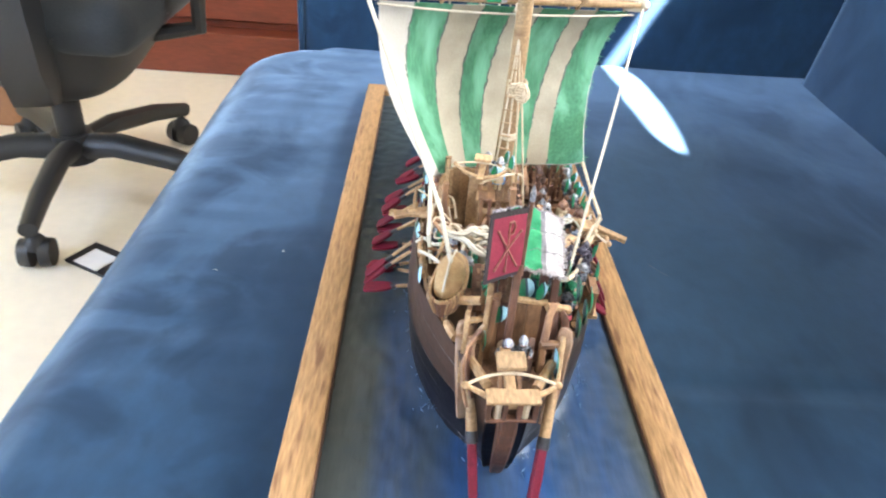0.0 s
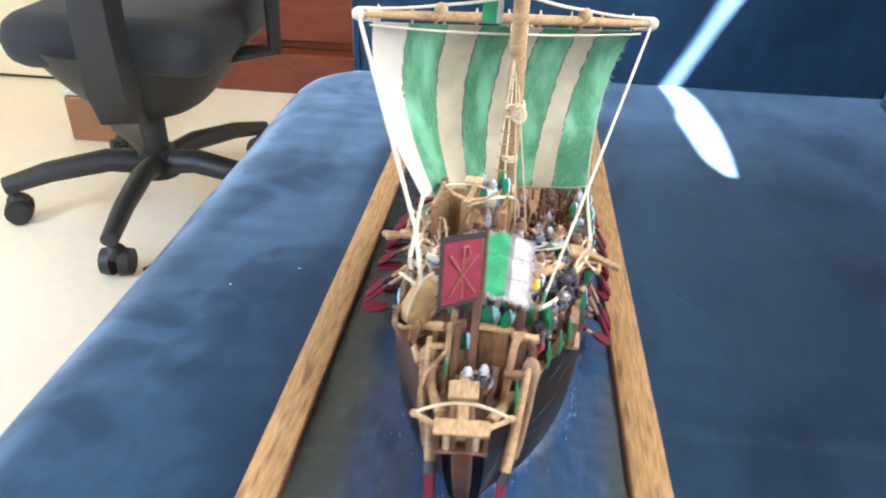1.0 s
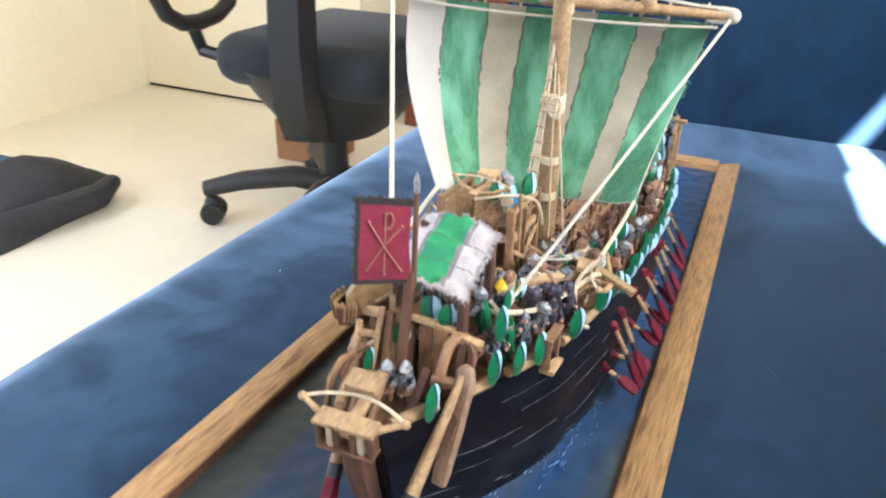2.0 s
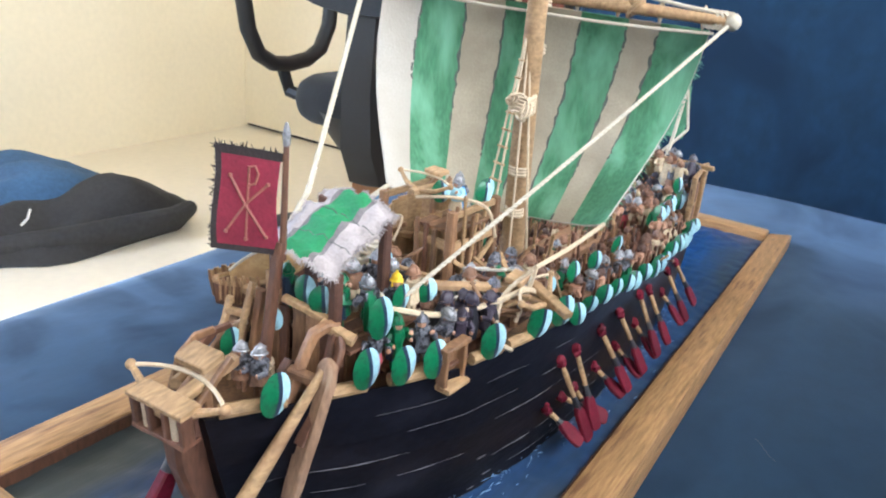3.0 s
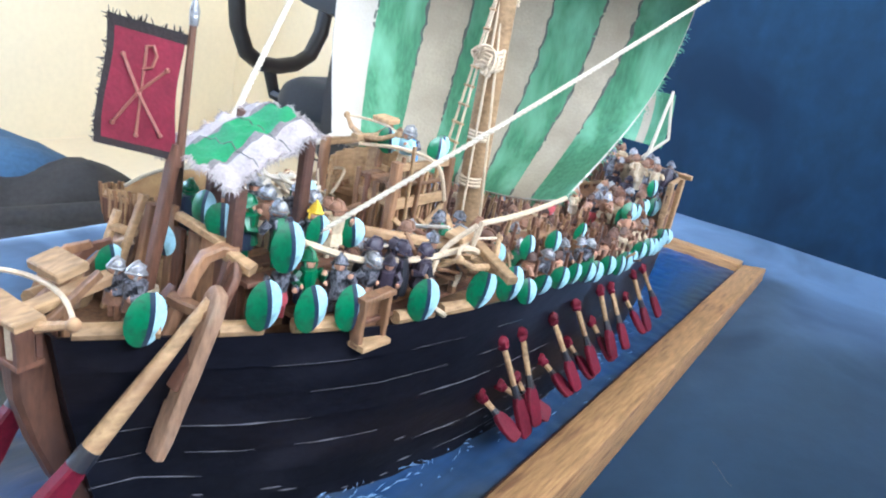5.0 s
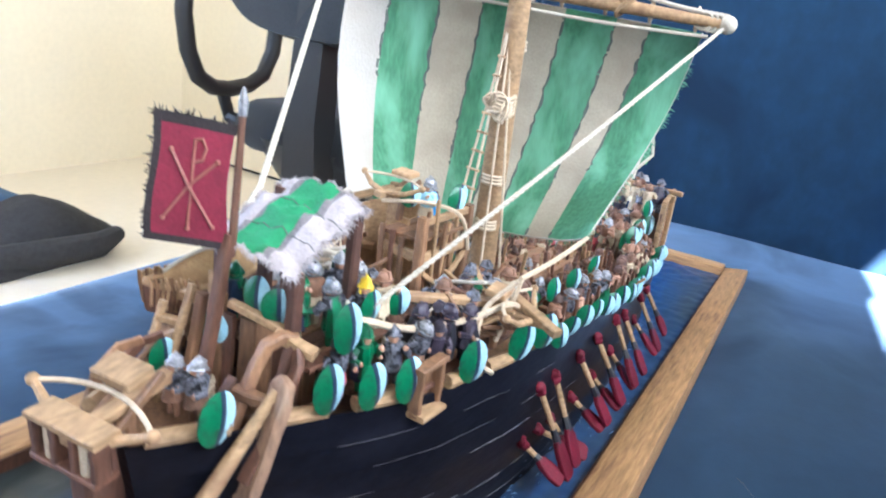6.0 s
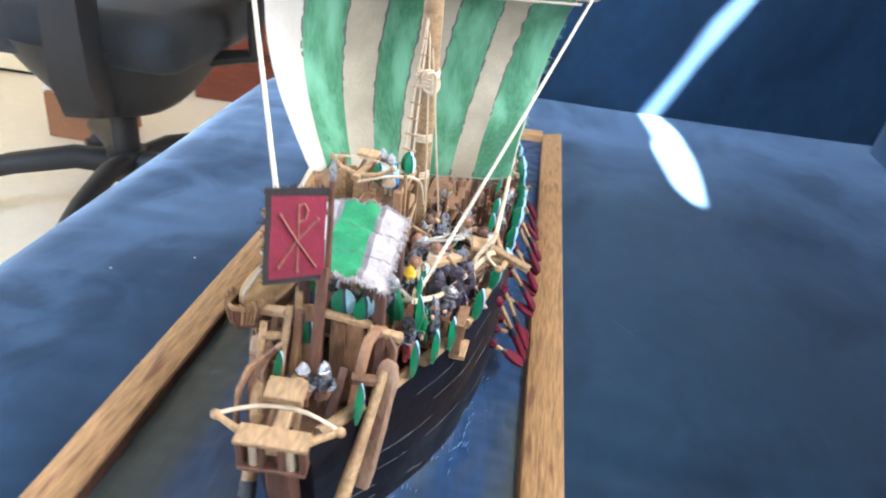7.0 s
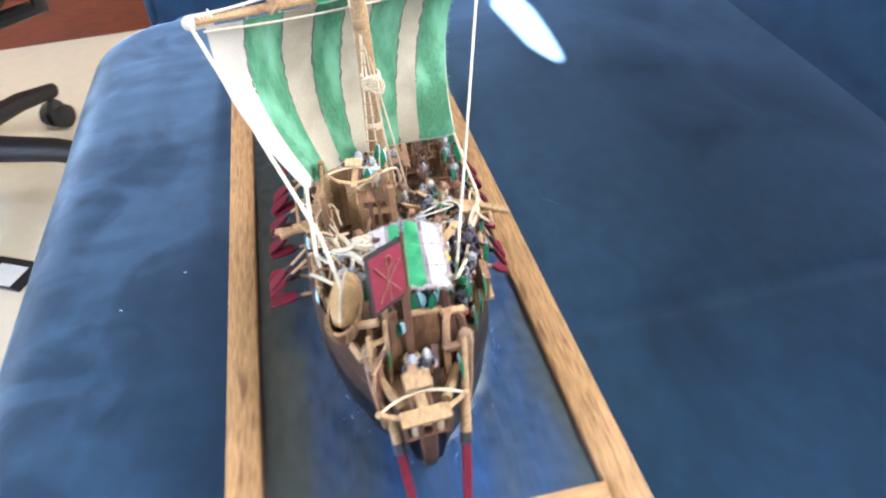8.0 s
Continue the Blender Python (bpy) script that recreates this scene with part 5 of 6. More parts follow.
# ---- ballistae ----
def ballista(m, k=1.0, head=True):
    TIP = 0.0078 if head else 0.0095
    b = thing("model_ballista", "pale wooden model ballista with rope bowstring", "ballista", m, "ballistae on the ship")
    if head:
        bm = bmesh.new()
        bar(bm, (-0.0112 * k, 0.0012 * k, 0.0062 * k), (0.0112 * k, 0.0012 * k, 0.0062 * k), 0.0078 * k, 0.0018 * k)
        part("top_board", bm, WOOD, b)
        bm = bmesh.new()
        bar(bm, (-0.0106 * k, 0.0008 * k, -0.0048 * k), (0.0106 * k, 0.0008 * k, -0.0048 * k), 0.0068 * k, 0.0016 * k)
        part("bottom_board", bm, BROWN, b)
        bm = bmesh.new()
        bar(bm, (-0.0100 * k, 0.0035 * k, 0.0005 * k), (0.0100 * k, 0.0035 * k, 0.0005 * k), 0.0015 * k, 0.0085 * k)
        part("back_board", bm, DARKWOOD, b)
        for u in (-0.0098, -0.0032, 0.0032, 0.0098):
            bm = bmesh.new()
            bar(bm, (u * k, 0, -0.0040 * k), (u * k, 0, 0.0052 * k), 0.0022 * k, 0.0045 * k, (0, 1, 0))
            part("upright", bm, BROWN, b)
    for s in (-1, 1):
        if head:
            bm = bmesh.new()
            tube(bm, [(s * 0.0058 * k, 0, -0.0042 * k), (s * 0.0058 * k, 0, 0.0052 * k)], 0.0018 * k, 8)
            part("rope_spring", bm, ROPE, b)
        bm = bmesh.new()
        tube(bm, [(s * (0.0068 if head else 0.0) * k, 0.001 * k, 0.003 * k), (s * 0.0115 * k, 0.0035 * k, 0.0050 * k), (s * 0.0195 * k, 0.006 * k, TIP * k)], [0.0016 * k, 0.0014 * k, 0.0010 * k], 7)
        ball(bm, Vector((s * 0.0195 * k, 0.006 * k, TIP * k)), 0.0018 * k, 8, 5)
        part("arm", bm, WOOD, b)
    bm = bmesh.new()
    tube(bm, [Vector((0.0195 * k * q, (0.006 + 0.006 * (1 - q * q)) * k, (TIP + 0.001 * (1 - q * q)) * k)) for q in [-1 + 0.2 * n for n in range(11)]], 0.0007 * k, 6)
    part("bowstring", bm, ROPE, b)
    bm = bmesh.new()
    bar(bm, (0, (-0.001 if head else -0.004) * k, 0.0025 * k), (0, 0.030 * k, 0.0050 * k), 0.0048 * k, 0.003 * k)
    part("stock", bm, WOOD, b)
    bm = bmesh.new()
    box(bm, (-0.0062 * k, 0.013 * k, 0.0085 * k), (0.0062 * k, 0.0215 * k, 0.0112 * k), pose(0, 0, 0, 10), 0.0004, 1)
    part("slider", bm, WOOD, b)
    for s in (-1, 1):
        bm = bmesh.new()
        bar(bm, (s * 0.0042 * k, 0.008 * k, 0.000 * k), (s * 0.0035 * k, 0.024 * k, 0.009 * k), 0.0018 * k, 0.0024 * k)
        part("cheek", bm, TANPLANK, b)
    bm = bmesh.new()
    bar(bm, (0, 0.016 * k, -0.012 * k), (0, 0.016 * k, 0.003 * k), 0.003 * k, 0.003 * k, (0, 1, 0))
    part("stand", bm, TANPLANK, b, smooth=False)


ballista(SHIP @ pose(0.0000, -0.1895, 0.0732, 4, 0, 6))
ballista(SHIP @ pose(0.0545, -0.064, 0.0835, -4, 0, 100), 0.82, False)
ballista(SHIP @ pose(-0.0535, -0.047, 0.0795, -4, 0, -72), 0.82, False)
ballista(SHIP @ pose(-0.018, -0.055, 0.1075, -4, 0, -6), 0.75, False)
# outboard beams
for a, b in (((0.044, -0.060, 0.090), (0.0640, -0.0665, 0.0855)), ((0.030, -0.052, 0.088), (0.0470, -0.060, 0.089)), ((0.022, -0.092, 0.0915), (0.043, -0.062, 0.088)),
             ((-0.040, -0.052, 0.083), (-0.0670, -0.0455, 0.0785)), ((-0.040, -0.043, 0.083), (-0.0640, -0.0520, 0.0800))):
    bm = bmesh.new()
    bar(bm, a, b, 0.0042, 0.0026)
    part("outboard_beam", bm, WOOD, ship)


# ---- figurines ----
def figurine(name, tunic, chest, helm, cloak=None, h=0.0185, arm=0):
    bm = bmesh.new()

    def add(fn, slot):
        b = bmesh.new()
        fn(b)
        for f in b.faces:
            f.material_index = slot
        merge(bm, b)
    k = h / 0.0185
    for s in (-1, 1):
        add(lambda b: tube(b, [(s * 0.0013 * k, 0, 0), (s * 0.0012 * k, 0, 0.0065 * k)], [0.0009 * k, 0.0012 * k], 6), 0)
        z = 0.0126 * k
        hand = (s * 0.0036 * k, -0.0030 * k, (0.0098 + 0.003 * arm * (s > 0)) * k)
        add(lambda b: tube(b, [(s * 0.0030 * k, 0, z), (s * 0.0047 * k, -0.0008 * k, 0.0102 * k), hand], [0.0014 * k, 0.0012 * k, 0.0010 * k], 6), 1)
        add(lambda b: ball(b, hand, 0.0009 * k, 6, 4), 3)
    add(lambda b: tube(b, [(0, 0, 0.0048 * k), (0, 0, 0.0085 * k)], [0.0036 * k, 0.0028 * k], 8, flat=0.8), 0)
    add(lambda b: tube(b, [(0, 0, 0.0085 * k), (0, 0, 0.0115 * k), (0, 0, 0.0135 * k), (0, 0, 0.0142 * k)], [0.0028 * k, 0.0034 * k, 0.0031 * k, 0.0012 * k], 8, flat=0.8), 1)
    add(lambda b: ball(b, (0, -0.0002 * k, 0.0155 * k), (0.0019 * k, 0.0020 * k, 0.0021 * k), 8, 6), 3)
    add(lambda b: ball(b, (0, 0.0002 * k, 0.0160 * k), (0.0022 * k, 0.0025 * k, 0.0027 * k), 8, 5, 0.999, -0.1), 2)
    add(lambda b: plank(b, [(0, -0.0024 * k, 0.0166 * k), (0, -0.0012 * k, 0.0184 * k), (0, 0.0008 * k, 0.0189 * k), (0, 0.0026 * k, 0.0168 * k)], 0.0007 * k, 0.0010 * k, (1, 0, 0)), 2)
    add(lambda b: tube(b, [(0.0024 * k * math.cos(a), 0.0002 * k + 0.0027 * k * math.sin(a), (0.0157 - 0.0006 * math.sin(a)) * k) for a in [q * math.pi / 4 for q in range(9)]], 0.0004 * k, 4), 2)
    for s in (-1, 1):
        add(lambda b: bar(b, (s * 0.0019 * k, -0.0008 * k, 0.0158 * k), (s * 0.0016 * k, -0.0012 * k, 0.0141 * k), 0.0010 * k, 0.0005 * k, (1, 0, 0)), 2)
    if cloak:
        add(lambda b: tube(b, [(0, 0.0012 * k, 0.0035 * k), (0, 0.0014 * k, 0.009 * k), (0, 0.0009 * k, 0.0138 * k)], [0.0042 * k, 0.0036 * k, 0.0022 * k], 8, flat=0.7), 4)
    q = h * 900 + arm * 7 + len(bm.verts)
    for v in bm.verts:
        c = v.co.copy()
        v.co += Vector((nz(c.x, c.y, c.z + q, 420), nz(c.y, c.z + q, c.x, 430), nz(c.z + q, c.x, c.y, 410) * 0.6)) * 0.0005
    return mesh_of(name, bm, [tunic, chest, helm, SKIN] + ([cloak] if cloak else []))


KINDS = [("brown", figurine("soldier_figurine", TUNIC, TUNIC, BROWN), "small painted figurine in brown tunic on the ship deck"),
         ("tan", figurine("soldier_figurine", CREAM, TUNIC, STEEL, arm=1), "small painted figurine in tan tunic and silver helmet"),
         ("mail", figurine("soldier_figurine", TUNIC, MAIL, STEEL), "small painted figurine in grey mail and silver helmet"),
         ("grey", figurine("soldier_figurine", MAIL, MAIL, MAIL, PURPLE, arm=1), "small painted figurine in dark grey armour"),
         ("green", figurine("soldier_figurine", GREEN, MAIL, STEEL, GREEN), "small painted figurine with green cloak and silver helmet"),
         ("hood", figurine("soldier_figurine", GREEN, GREEN, GREEN, NAVY, arm=1), "small painted figurine in green hood and tunic"),
         ("dark", figurine("soldier_figurine", PURPLE, PURPLE, PURPLE, BLACK), "small painted figurine in black and purple"),
         ("blue", figurine("soldier_figurine", CREAM, PALEBLUE, STEEL, BLUEPAINT, arm=1), "small painted figurine with bright blue cloak"),
         ("rower", figurine("rower_figurine", BROWN, SKIN, DARKWOOD, h=0.0165), "small bare-armed rower figurine on the ship deck"),
         ("cream", figurine("soldier_figurine", CREAM, CREAM, TUNIC, arm=1), "small painted figurine in cream cloth"),
         ("pink", figurine("soldier_figurine", PINK, MAIL, MAIL), "small painted figurine with red and grey paint"),
         ("yellow", figurine("soldier_figurine", TUNIC, MAIL, YELLOW, NAVY), "small painted figurine with yellow helmet and navy cloak")]
FIG = {k: (m, l) for k, m, l in KINDS}


def fig(kind, u, v, w, turn=None, tilt=0.0):
    mesh, label = FIG[kind]
    ob = new(mesh.name.split(".")[0], mesh)
    ob.matrix_world = SHIP @ pose(u, v, w, tilt, tilt * 0.5, rnd.uniform(0, 360) if turn is None else turn) @ Matrix.Diagonal((rnd.uniform(0.88, 1.15), rnd.uniform(0.88, 1.15), rnd.uniform(0.92, 1.08), 1))
    return tagged(ob, label, "figurine", "figurines on the ship")


DK = 0.0625
fig("mail", -0.0020, -0.160, 0.0685, 0)
fig("mail", 0.0048, -0.1585, 0.0685, 0)
fig("blue", -0.007, -0.040, 0.0962, -20)
fig("mail", -0.0135, -0.030, 0.0962, 20)
fig("green", 0.009, -0.030, DK, 10)
for u, v, k in ((-0.024, -0.098, "green"), (-0.030, -0.088, "tan"), (-0.034, -0.078, "hood"), (-0.024, -0.080, "brown"), (-0.038, -0.068, "mail"), (-0.030, -0.099, "green"), (-0.022, -0.106, "green"), (-0.014, -0.072, "mail"),
                (-0.020, -0.090, "hood"), (-0.012, -0.083, "cream"), (-0.026, -0.070, "green"), (-0.020, -0.064, "cream"), (-0.005, -0.083, "tan"), (-0.006, -0.070, "grey"),
                (0.0265, -0.129, "pink"), (0.029, -0.121, "hood"), (0.033, -0.112, "grey"), (0.034, -0.103, "mail"), (0.0375, -0.097, "dark"), (0.036, -0.090, "dark"), (0.031, -0.088, "dark"), (0.0395, -0.083, "dark"), (0.030, -0.097, "dark"),
                (0.036, -0.073, "grey"), (0.030, -0.078, "dark"), (0.024, -0.086, "tan"), (0.022, -0.073, "cream"), (0.041, -0.064, "mail"), (0.013, -0.085, "tan"), (0.004, -0.092, "brown"), (0.014, -0.066, "grey"), (0.007, -0.075, "mail"), (0.026, -0.062, "brown"), (0.017, -0.092, "cream"), (0.033, -0.053, "mail"), (0.022, -0.052, "grey"), (0.012, -0.050, "cream"), (0.041, -0.046, "brown"), (0.030, -0.040, "cream"), (0.020, -0.038, "grey")):
    fig(k, u, v, DK + (0.0105 if u > 0.019 else 0.010 if u < -0.02 and v < -0.08 else 0.004), tilt=rnd.uniform(-7, 7))
for k in range(5):
    bm = bmesh.new()
    bar(bm, (0.0205 + 0.0048 * k, -0.128 + 0.004 * k, 0.0722), (0.0205 + 0.0048 * k, -0.040, 0.0722), 0.0046, 0.0014)
    part("gangway_plank", bm, TANPLANK if k % 2 else BROWN, ship)
for u, v, k in ((0.003, -0.131, "green"), (0.011, -0.129, "hood"), (-0.005, -0.124, "mail"), (0.006, -0.118, "tan"), (-0.006, -0.113, "green"), (0.0195, -0.124, "green"), (0.0205, -0.114, "yellow"), (0.014, -0.108, "mail"), (0.0215, -0.105, "cream"), (0.0055, -0.106, "mail"), (-0.011, -0.133, "hood")):
    fig(k, u, v, 0.0848, tilt=rnd.uniform(-5, 5))
# rows of rowers and soldiers forward of the tower
for r in range(17):
    v = -0.014 + 0.0105 * r
    half = side(v, 1)[0] - 0.006
    n = 6
    for c in range(n):
        u = -half + 2 * half * c / (n - 1) + rnd.uniform(-0.0012, 0.0012)
        if abs(u) < 0.006 and r < 4:
            continue
        if u < -0.01 and v < -0.010:
            continue
        kind = rnd.choice(("rower", "rower", "brown", "rower", "cream", "brown", "brown", "cream", "mail", "green", "rower"))
        fig(kind, u, v + rnd.uniform(-0.002, 0.002), prof(DECKZ, v) - 0.006 + (0.003 if c in (0, 5) else 0.0) + (0.018 if v > 0.166 else 0), tilt=rnd.uniform(-8, 8))
for u, v in ((0.010, 0.19), (0.018, 0.178), (0.022, 0.193), (-0.01, 0.185), (0.003, 0.175), (0.014, 0.2)):
    fig("mail" if u > 0.012 else "dark", u, v, 0.0635)
fig("mail", 0.0045, 0.0, 0.2155, 200)
fig("tan", -0.0045, -0.004, 0.2155, 150)

# shields held on deck
for u, v, w, t in ((0.030, -0.131, 0.0955, -82), (0.0265, -0.117, 0.0965, -86), (-0.010, -0.048, 0.110, -120), (0.000, -0.030, 0.108, -120), (-0.003, -0.024, 0.108, -125), (0.041, -0.040, 0.081, -115), (0.041, -0.016, 0.080, -112), (0.040, 0.008, 0.078, -108), (0.037, 0.040, 0.076, -108), (0.031, 0.10, 0.074, -105), (0.027, 0.15, 0.083, -105)):
    ob = shield(BIG if v < -0.12 else SMALL, u, v, w, t + rnd.uniform(-8, 8))

# spears and loose timbers on deck
for k in range(46):
    v = rnd.uniform(-0.012, 0.155)
    half = side(v, 1)[0] - 0.006
    u = rnd.uniform(-half, half)
    z = prof(DECKZ, v) - 0.006
    h = rnd.uniform(0.014, 0.026)
    bm = bmesh.new()
    tube(bm, [(u, v, z), (u + rnd.gauss(0, 0.002), v + rnd.gauss(0, 0.003), z + h)], 0.0008, 5)
    part("upright_spear", bm, BROWN if k % 3 else WOOD, ship)
for k in range(14):
    v = -0.005 + 0.0118 * k
    half = side(v, 1)[0] - 0.004
    bm = bmesh.new()
    z = prof(DECKZ, v) - 0.001
    bar(bm, (-half, v, z), (half, v, z), 0.003, 0.002)
    part("rowing_bench", bm, TANPLANK, ship)
bm = bmesh.new()
box(bm, (-0.004, 0.02, 0.055), (0.018, 0.07, 0.0675), None, 0.0012, 1)
part("deck_hatch", bm, TANPLANK, ship, "tan plank hatch cover")

# slack ropes hanging about the deck
def slack(pts, r, m):
    pts = [Vector(p) for p in pts]
    out = []
    for k in range(len(pts) - 1):
        p0, p1, p2, p3 = pts[max(0, k - 1)], pts[k], pts[k + 1], pts[min(len(pts) - 1, k + 2)]
        for q in range(7):
            t = q / 7
            out.append(0.5 * (2 * p1 + (p2 - p0) * t + (2 * p0 - 5 * p1 + 4 * p2 - p3) * t * t + (3 * p1 - p0 - 3 * p2 + p3) * t ** 3))
    out.append(pts[-1])
    bm = bmesh.new()
    tube(bm, out, r, 6)
    part("slack_rope", bm, m, ship)


for pts, r0, m in (([(0.0257, -0.122, 0.0942), (0.018, -0.118, 0.092), (0.010, -0.104, 0.096), (0.004, -0.09, 0.086)], 0.0011, WHITEROPE),
                   ([(0.0257, -0.122, 0.0942), (0.033, -0.104, 0.088), (0.040, -0.082, 0.087), (0.047, -0.066, 0.090), (0.049, -0.055, 0.078)], 0.0011, ROPE),
                   ([(0.048, -0.068, 0.099), (0.041, -0.075, 0.088), (0.046, -0.085, 0.077), (0.049, -0.078, 0.070)], 0.0009, ROPE),
                   ([(-0.034, -0.085, 0.091), (-0.024, -0.092, 0.093), (-0.018, -0.1, 0.092), (-0.013, -0.094, 0.086)], 0.0015, WHITEROPE),
                   ([(-0.036, -0.09, 0.088), (-0.04, -0.078, 0.080), (-0.046, -0.066, 0.076), (-0.05, -0.055, 0.066)], 0.0011, WHITEROPE),
                   ([(-0.04, -0.06, 0.078), (-0.03, -0.068, 0.087), (-0.024, -0.085, 0.089), (-0.026, -0.10, 0.083)], 0.0011, ROPE),
                   ([(-0.035, -0.105, 0.086), (-0.042, -0.098, 0.086), (-0.047, -0.092, 0.084)], 0.0009, WHITEROPE),
                   ([(-0.018, -0.055, 0.107), (-0.004, -0.045, 0.108), (0.006, -0.036, 0.104), (0.008, -0.03, 0.09)], 0.0008, ROPE),
                   ([(0.013, -0.006, 0.066), (0.02, -0.02, 0.070), (0.03, -0.035, 0.074), (0.042, -0.045, 0.072)], 0.0008, ROPE)):
    slack(pts, r0, m)
for u, v, w, t in ((-0.0125, -0.1555, 0.0800, -100), (-0.006, -0.144, 0.087, -150), (0.012, -0.139, 0.098, -140), (0.0045, -0.139, 0.099, -160), (-0.03, -0.083, 0.082, 150), (-0.022, -0.101, 0.083, 170), (-0.036, -0.071, 0.080, 140), (0.006, -0.104, 0.10, -120), (0.024, -0.1, 0.093, -125)):
    shield(SMALL, u, v, w, t + rnd.uniform(-12, 12), rnd.uniform(-10, 10))
# loose sticks and cordage among the crowd
for k in range(130):
    v = rnd.uniform(-0.02, 0.165)
    half = side(v, 1)[0] - 0.005
    u = rnd.uniform(-half, half)
    z = prof(DECKZ, v) - 0.004
    ln = rnd.uniform(0.008, 0.022)
    d = Vector((rnd.gauss(0, 0.6), rnd.gauss(0, 0.6), rnd.uniform(0.5, 1.3))).normalized() * ln
    bm = bmesh.new()
    bar(bm, (u, v, z), Vector((u, v, z)) + d, rnd.uniform(0.0010, 0.0020), 0.0010)
    part("loose_stick", bm, (BROWN, TANPLANK, WOOD, BROWN)[k % 4], ship)
for cu, cv, cw, su, sv, n in ((0.038, -0.070, 0.084, 0.009, 0.016, 16), (-0.034, -0.072, 0.082, 0.008, 0.018, 20), (-0.012, -0.070, 0.078, 0.012, 0.010, 10), (0.020, -0.050, 0.080, 0.010, 0.012, 12)):
    for k in range(n):
        c = Vector((rnd.gauss(cu, su * 0.6), rnd.gauss(cv, sv * 0.6), cw + rnd.uniform(-0.010, 0.006)))
        d = Vector((rnd.gauss(0, 1), rnd.gauss(0, 1), rnd.gauss(0, 0.7))).normalized() * rnd.uniform(0.005, 0.012)
        bm = bmesh.new()
        bar(bm, c - d, c + d, rnd.uniform(0.0012, 0.0022), 0.0012)
        part("loose_stick", bm, (WOOD, TANPLANK, BROWN)[k % 3], ship)
for k in range(10):
    s = -1 if k % 4 else 1
    c = Vector((s * 0.032, rnd.uniform(-0.10, -0.055), 0.086))
    slack([c + Vector((rnd.gauss(0, 0.006), rnd.gauss(0, 0.008), rnd.gauss(0, 0.004))) for _ in range(5)], rnd.uniform(0.0004, 0.0007), WHITEROPE if k % 4 == 0 else ROPE)
for k in range(12):
    c = Vector((-0.019 + rnd.gauss(0, 0.004), -0.082 + rnd.gauss(0, 0.006), 0.0915 + rnd.gauss(0, 0.002)))
    t0, rx, ry = rnd.uniform(0, 6), rnd.uniform(0.003, 0.007), rnd.uniform(0.002, 0.005)
    slack([c + Vector((rx * math.cos(a + t0), ry * math.sin(a), 0.0015 * math.sin(2 * a + t0))) for a in [q * math.pi / 3 for q in range(7)]], rnd.uniform(0.0006, 0.0011), WHITEROPE if k % 3 else ROPE)
# the crowd on the rowing deck and before the bow
for k in range(34):
    v = rnd.uniform(0.095, 0.168)
    half = side(v, 1)[0] - 0.007
    fig(("mail", "tan", "cream", "brown", "rower", "brown", "cream", "pink")[k % 8], rnd.uniform(-0.3, 1) * half, v, prof(DECKZ, v) + 0.004 + 0.006 * rnd.random(), tilt=rnd.uniform(-10, 10))
for k in range(7):
    v = 0.10 + 0.0125 * k
    shield(SMALL, side(v, 1)[0] - 0.008 - 0.004 * rnd.random(), v, prof(DECKZ, v) + 0.019 + 0.004 * rnd.random(), -128 + rnd.uniform(-12, 12), rnd.uniform(-10, 10))
fig("hood", 0.028, -0.058, 0.072, 30)
fig("green", 0.016, -0.060, 0.070, 0)
for k in range(16):
    fig(("mail", "brown", "cream", "grey", "tan", "cream")[k % 6], -0.022 + 0.0030 * k, 0.168 + 0.037 * rnd.random(), 0.0700 + 0.007 * rnd.random(), tilt=rnd.uniform(-10, 10))
rope([L(*(YA + YD * 0.006)) + Vector((0, -0.001, -0.0055)), L(*(YA.lerp(YB, 0.5))) + Vector((0, -0.0035, -0.0075)), L(*(YB - YD * 0.006)) + Vector((0, -0.001, -0.0055))], 0.0007, WHITEROPE, "head_rope", 0.0008)
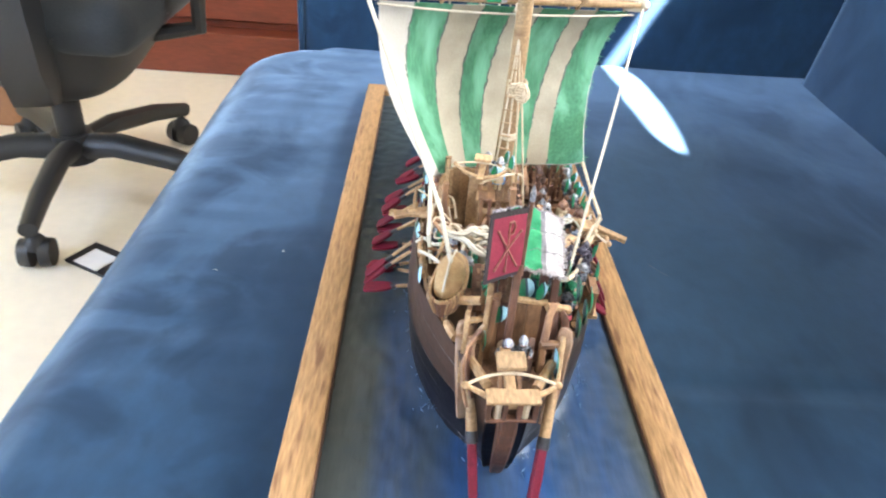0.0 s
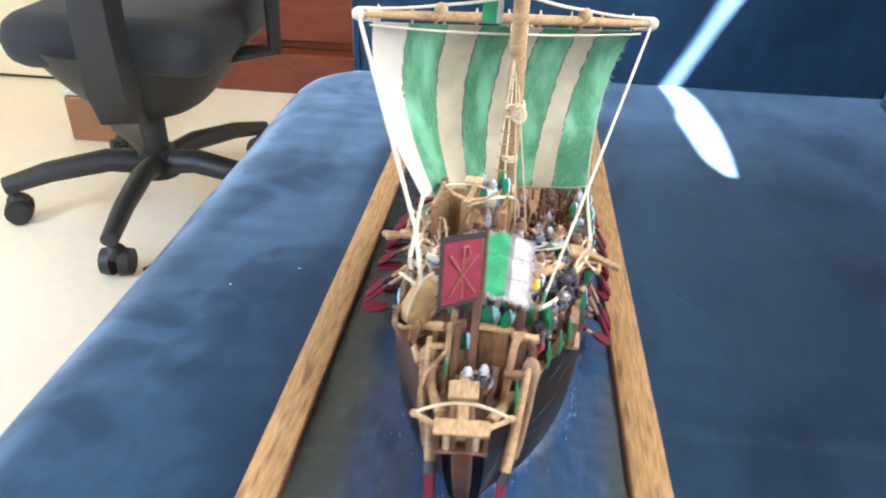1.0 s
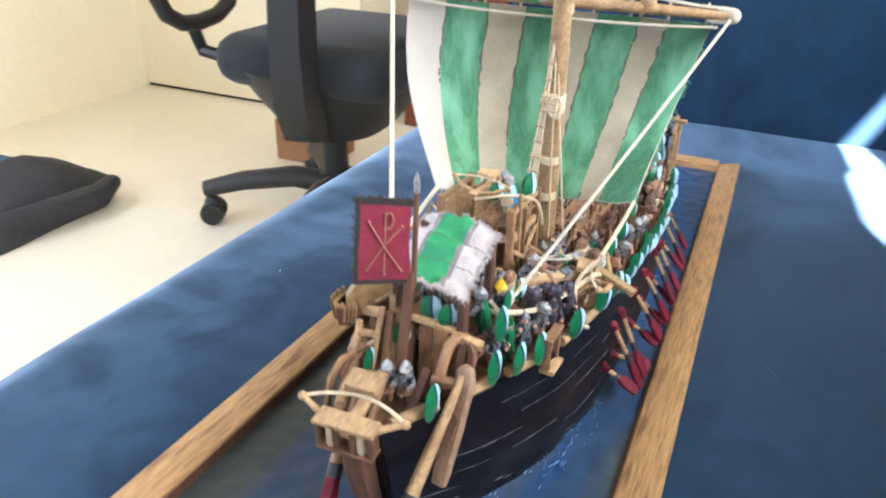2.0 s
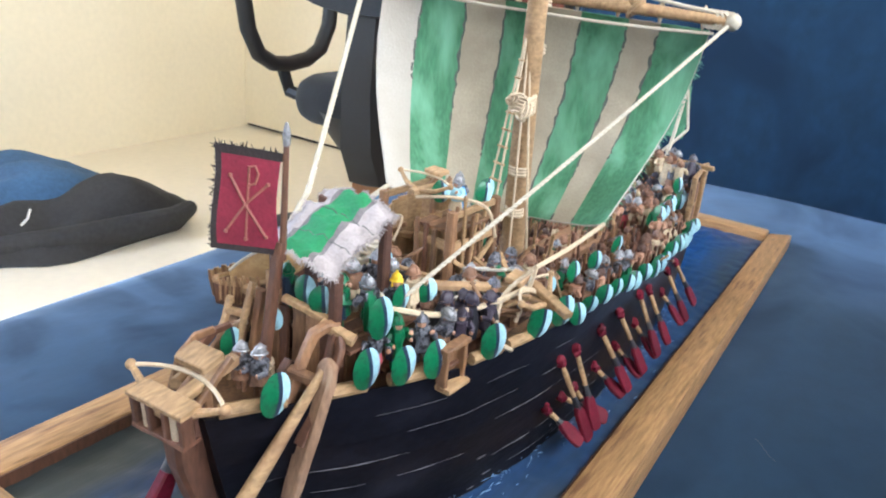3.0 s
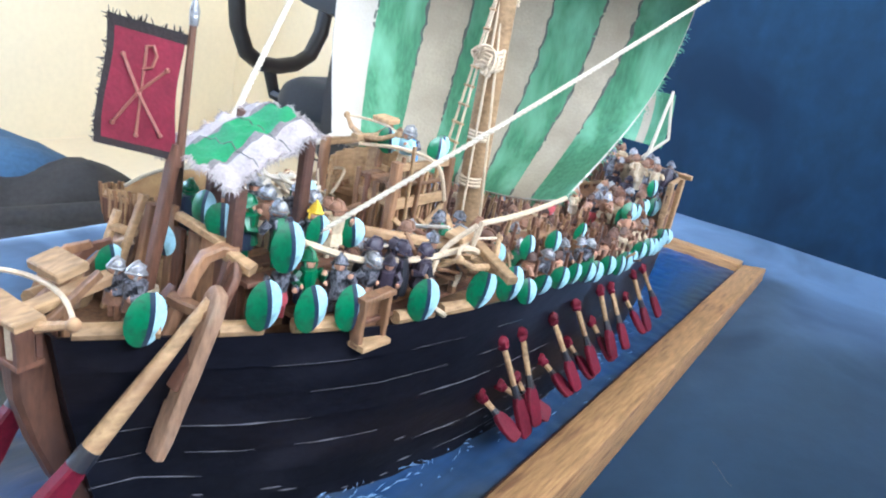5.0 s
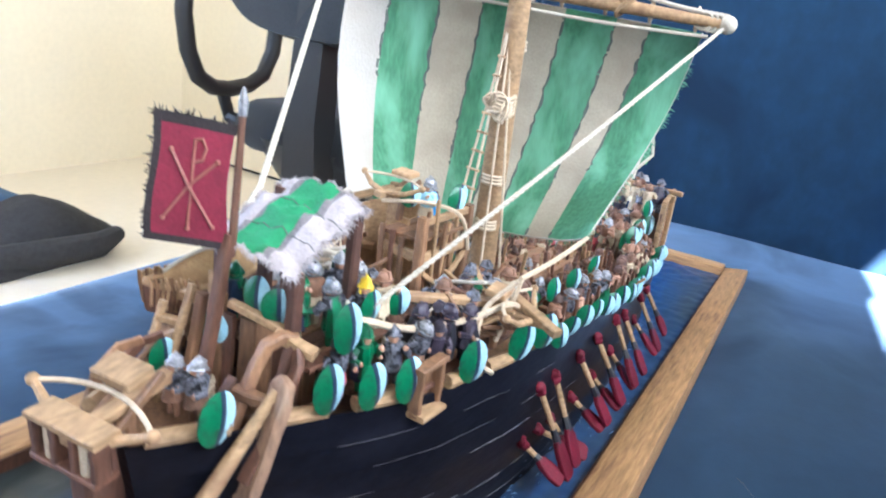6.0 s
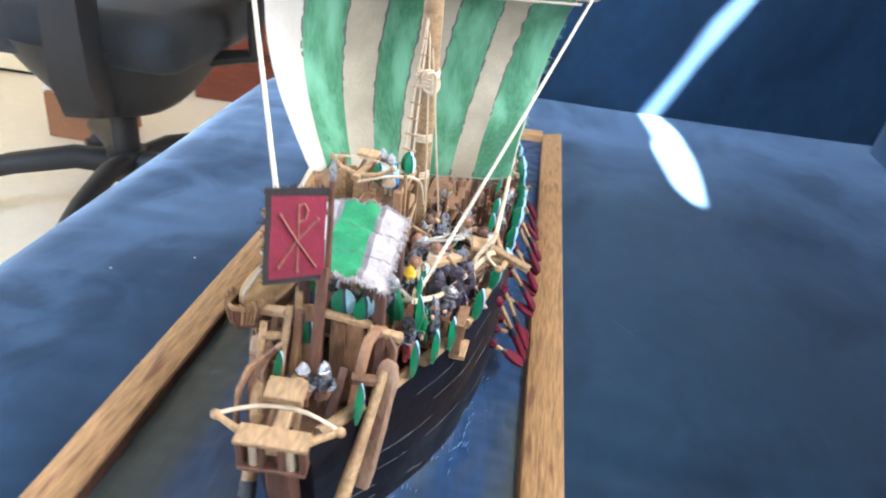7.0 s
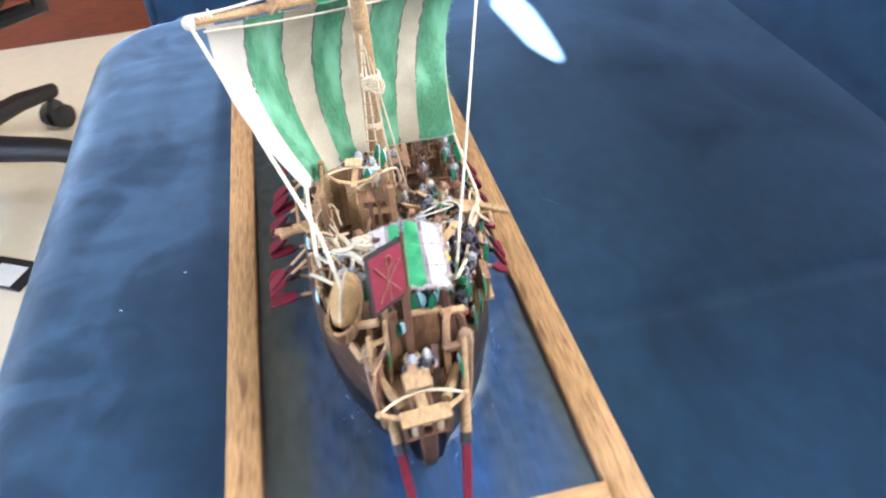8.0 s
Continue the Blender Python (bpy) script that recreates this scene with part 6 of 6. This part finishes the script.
# upright oar handles standing among the rowers
for k in range(150):
    v = 0.004 + 0.00096 * k
    half = side(v, 1)[0] - 0.006
    u = half * (0.15 + 0.85 * rnd.random()) * (1 if k % 3 else -1)
    z = prof(DECKZ, v) - 0.004
    bm = bmesh.new()
    bar(bm, (u, v, z), (u + rnd.gauss(0, 0.0012), v + rnd.gauss(0, 0.0015), z + rnd.uniform(0.013, 0.021)), 0.0015, 0.0012, (0, 1, 0))
    part("oar_handle", bm, (TANPLANK, BROWN, TANPLANK, BROWN, WOOD)[k % 5], ship)
# frayed threads along the starboard and lower edges of the sail
bm, bw = bmesh.new(), bmesh.new()
for k in range(260):
    low = k % 5 < 3
    q = rnd.random()
    i, j = (q, 1.0) if low else (1.0, 0.15 + 0.85 * q)
    green = not low or any(a <= i <= b and m is SAILGREEN for a, b, m in STRIPES)
    p = sail(i, j)
    d = Vector((rnd.gauss(0, 0.35), rnd.gauss(0, 0.35), -1.0) if low else (1.0, rnd.gauss(0, 0.4), rnd.gauss(0, 0.5))).normalized() * rnd.uniform(0.0008, 0.0032)
    tube(bm if green else bw, [p - d * 0.3, p + d * 0.5, p + d + Vector((0, 0, -0.0005))], [0.00022, 0.00018, 0.00008], 3)
part("sail_fray", bm, SAILGREEN, ship, "frayed green threads of the sail edge")
part("sail_fray", bw, SAILWHITE, ship, "frayed white threads of the sail edge")


# ---- lint on the velvet ----
def lint(pts, r, label, m):
    bm = bmesh.new()
    tube(bm, [Vector(p) for p in pts], r, 5)
    solo("lint", bm, m, label, "lint", group="lint on the sofa")


lint([(0.139 + 0.003 * q, 0.053 - 0.0033 * q + 0.0008 * math.sin(1.6 * q), 0.5022) for q in range(5)], 0.00009, "thin pale hair lying on the blue velvet seat", AWNGREY)
for u, v in ((-0.175, 0.016), (-0.133, 0.044)):
    lint([(u - 0.0008, v, 0.5016), (u, v + 0.0004, 0.5022), (u + 0.0009, v - 0.0003, 0.5016)], 0.0003, "tiny white speck of lint on the blue velvet", SAILBRIGHT)
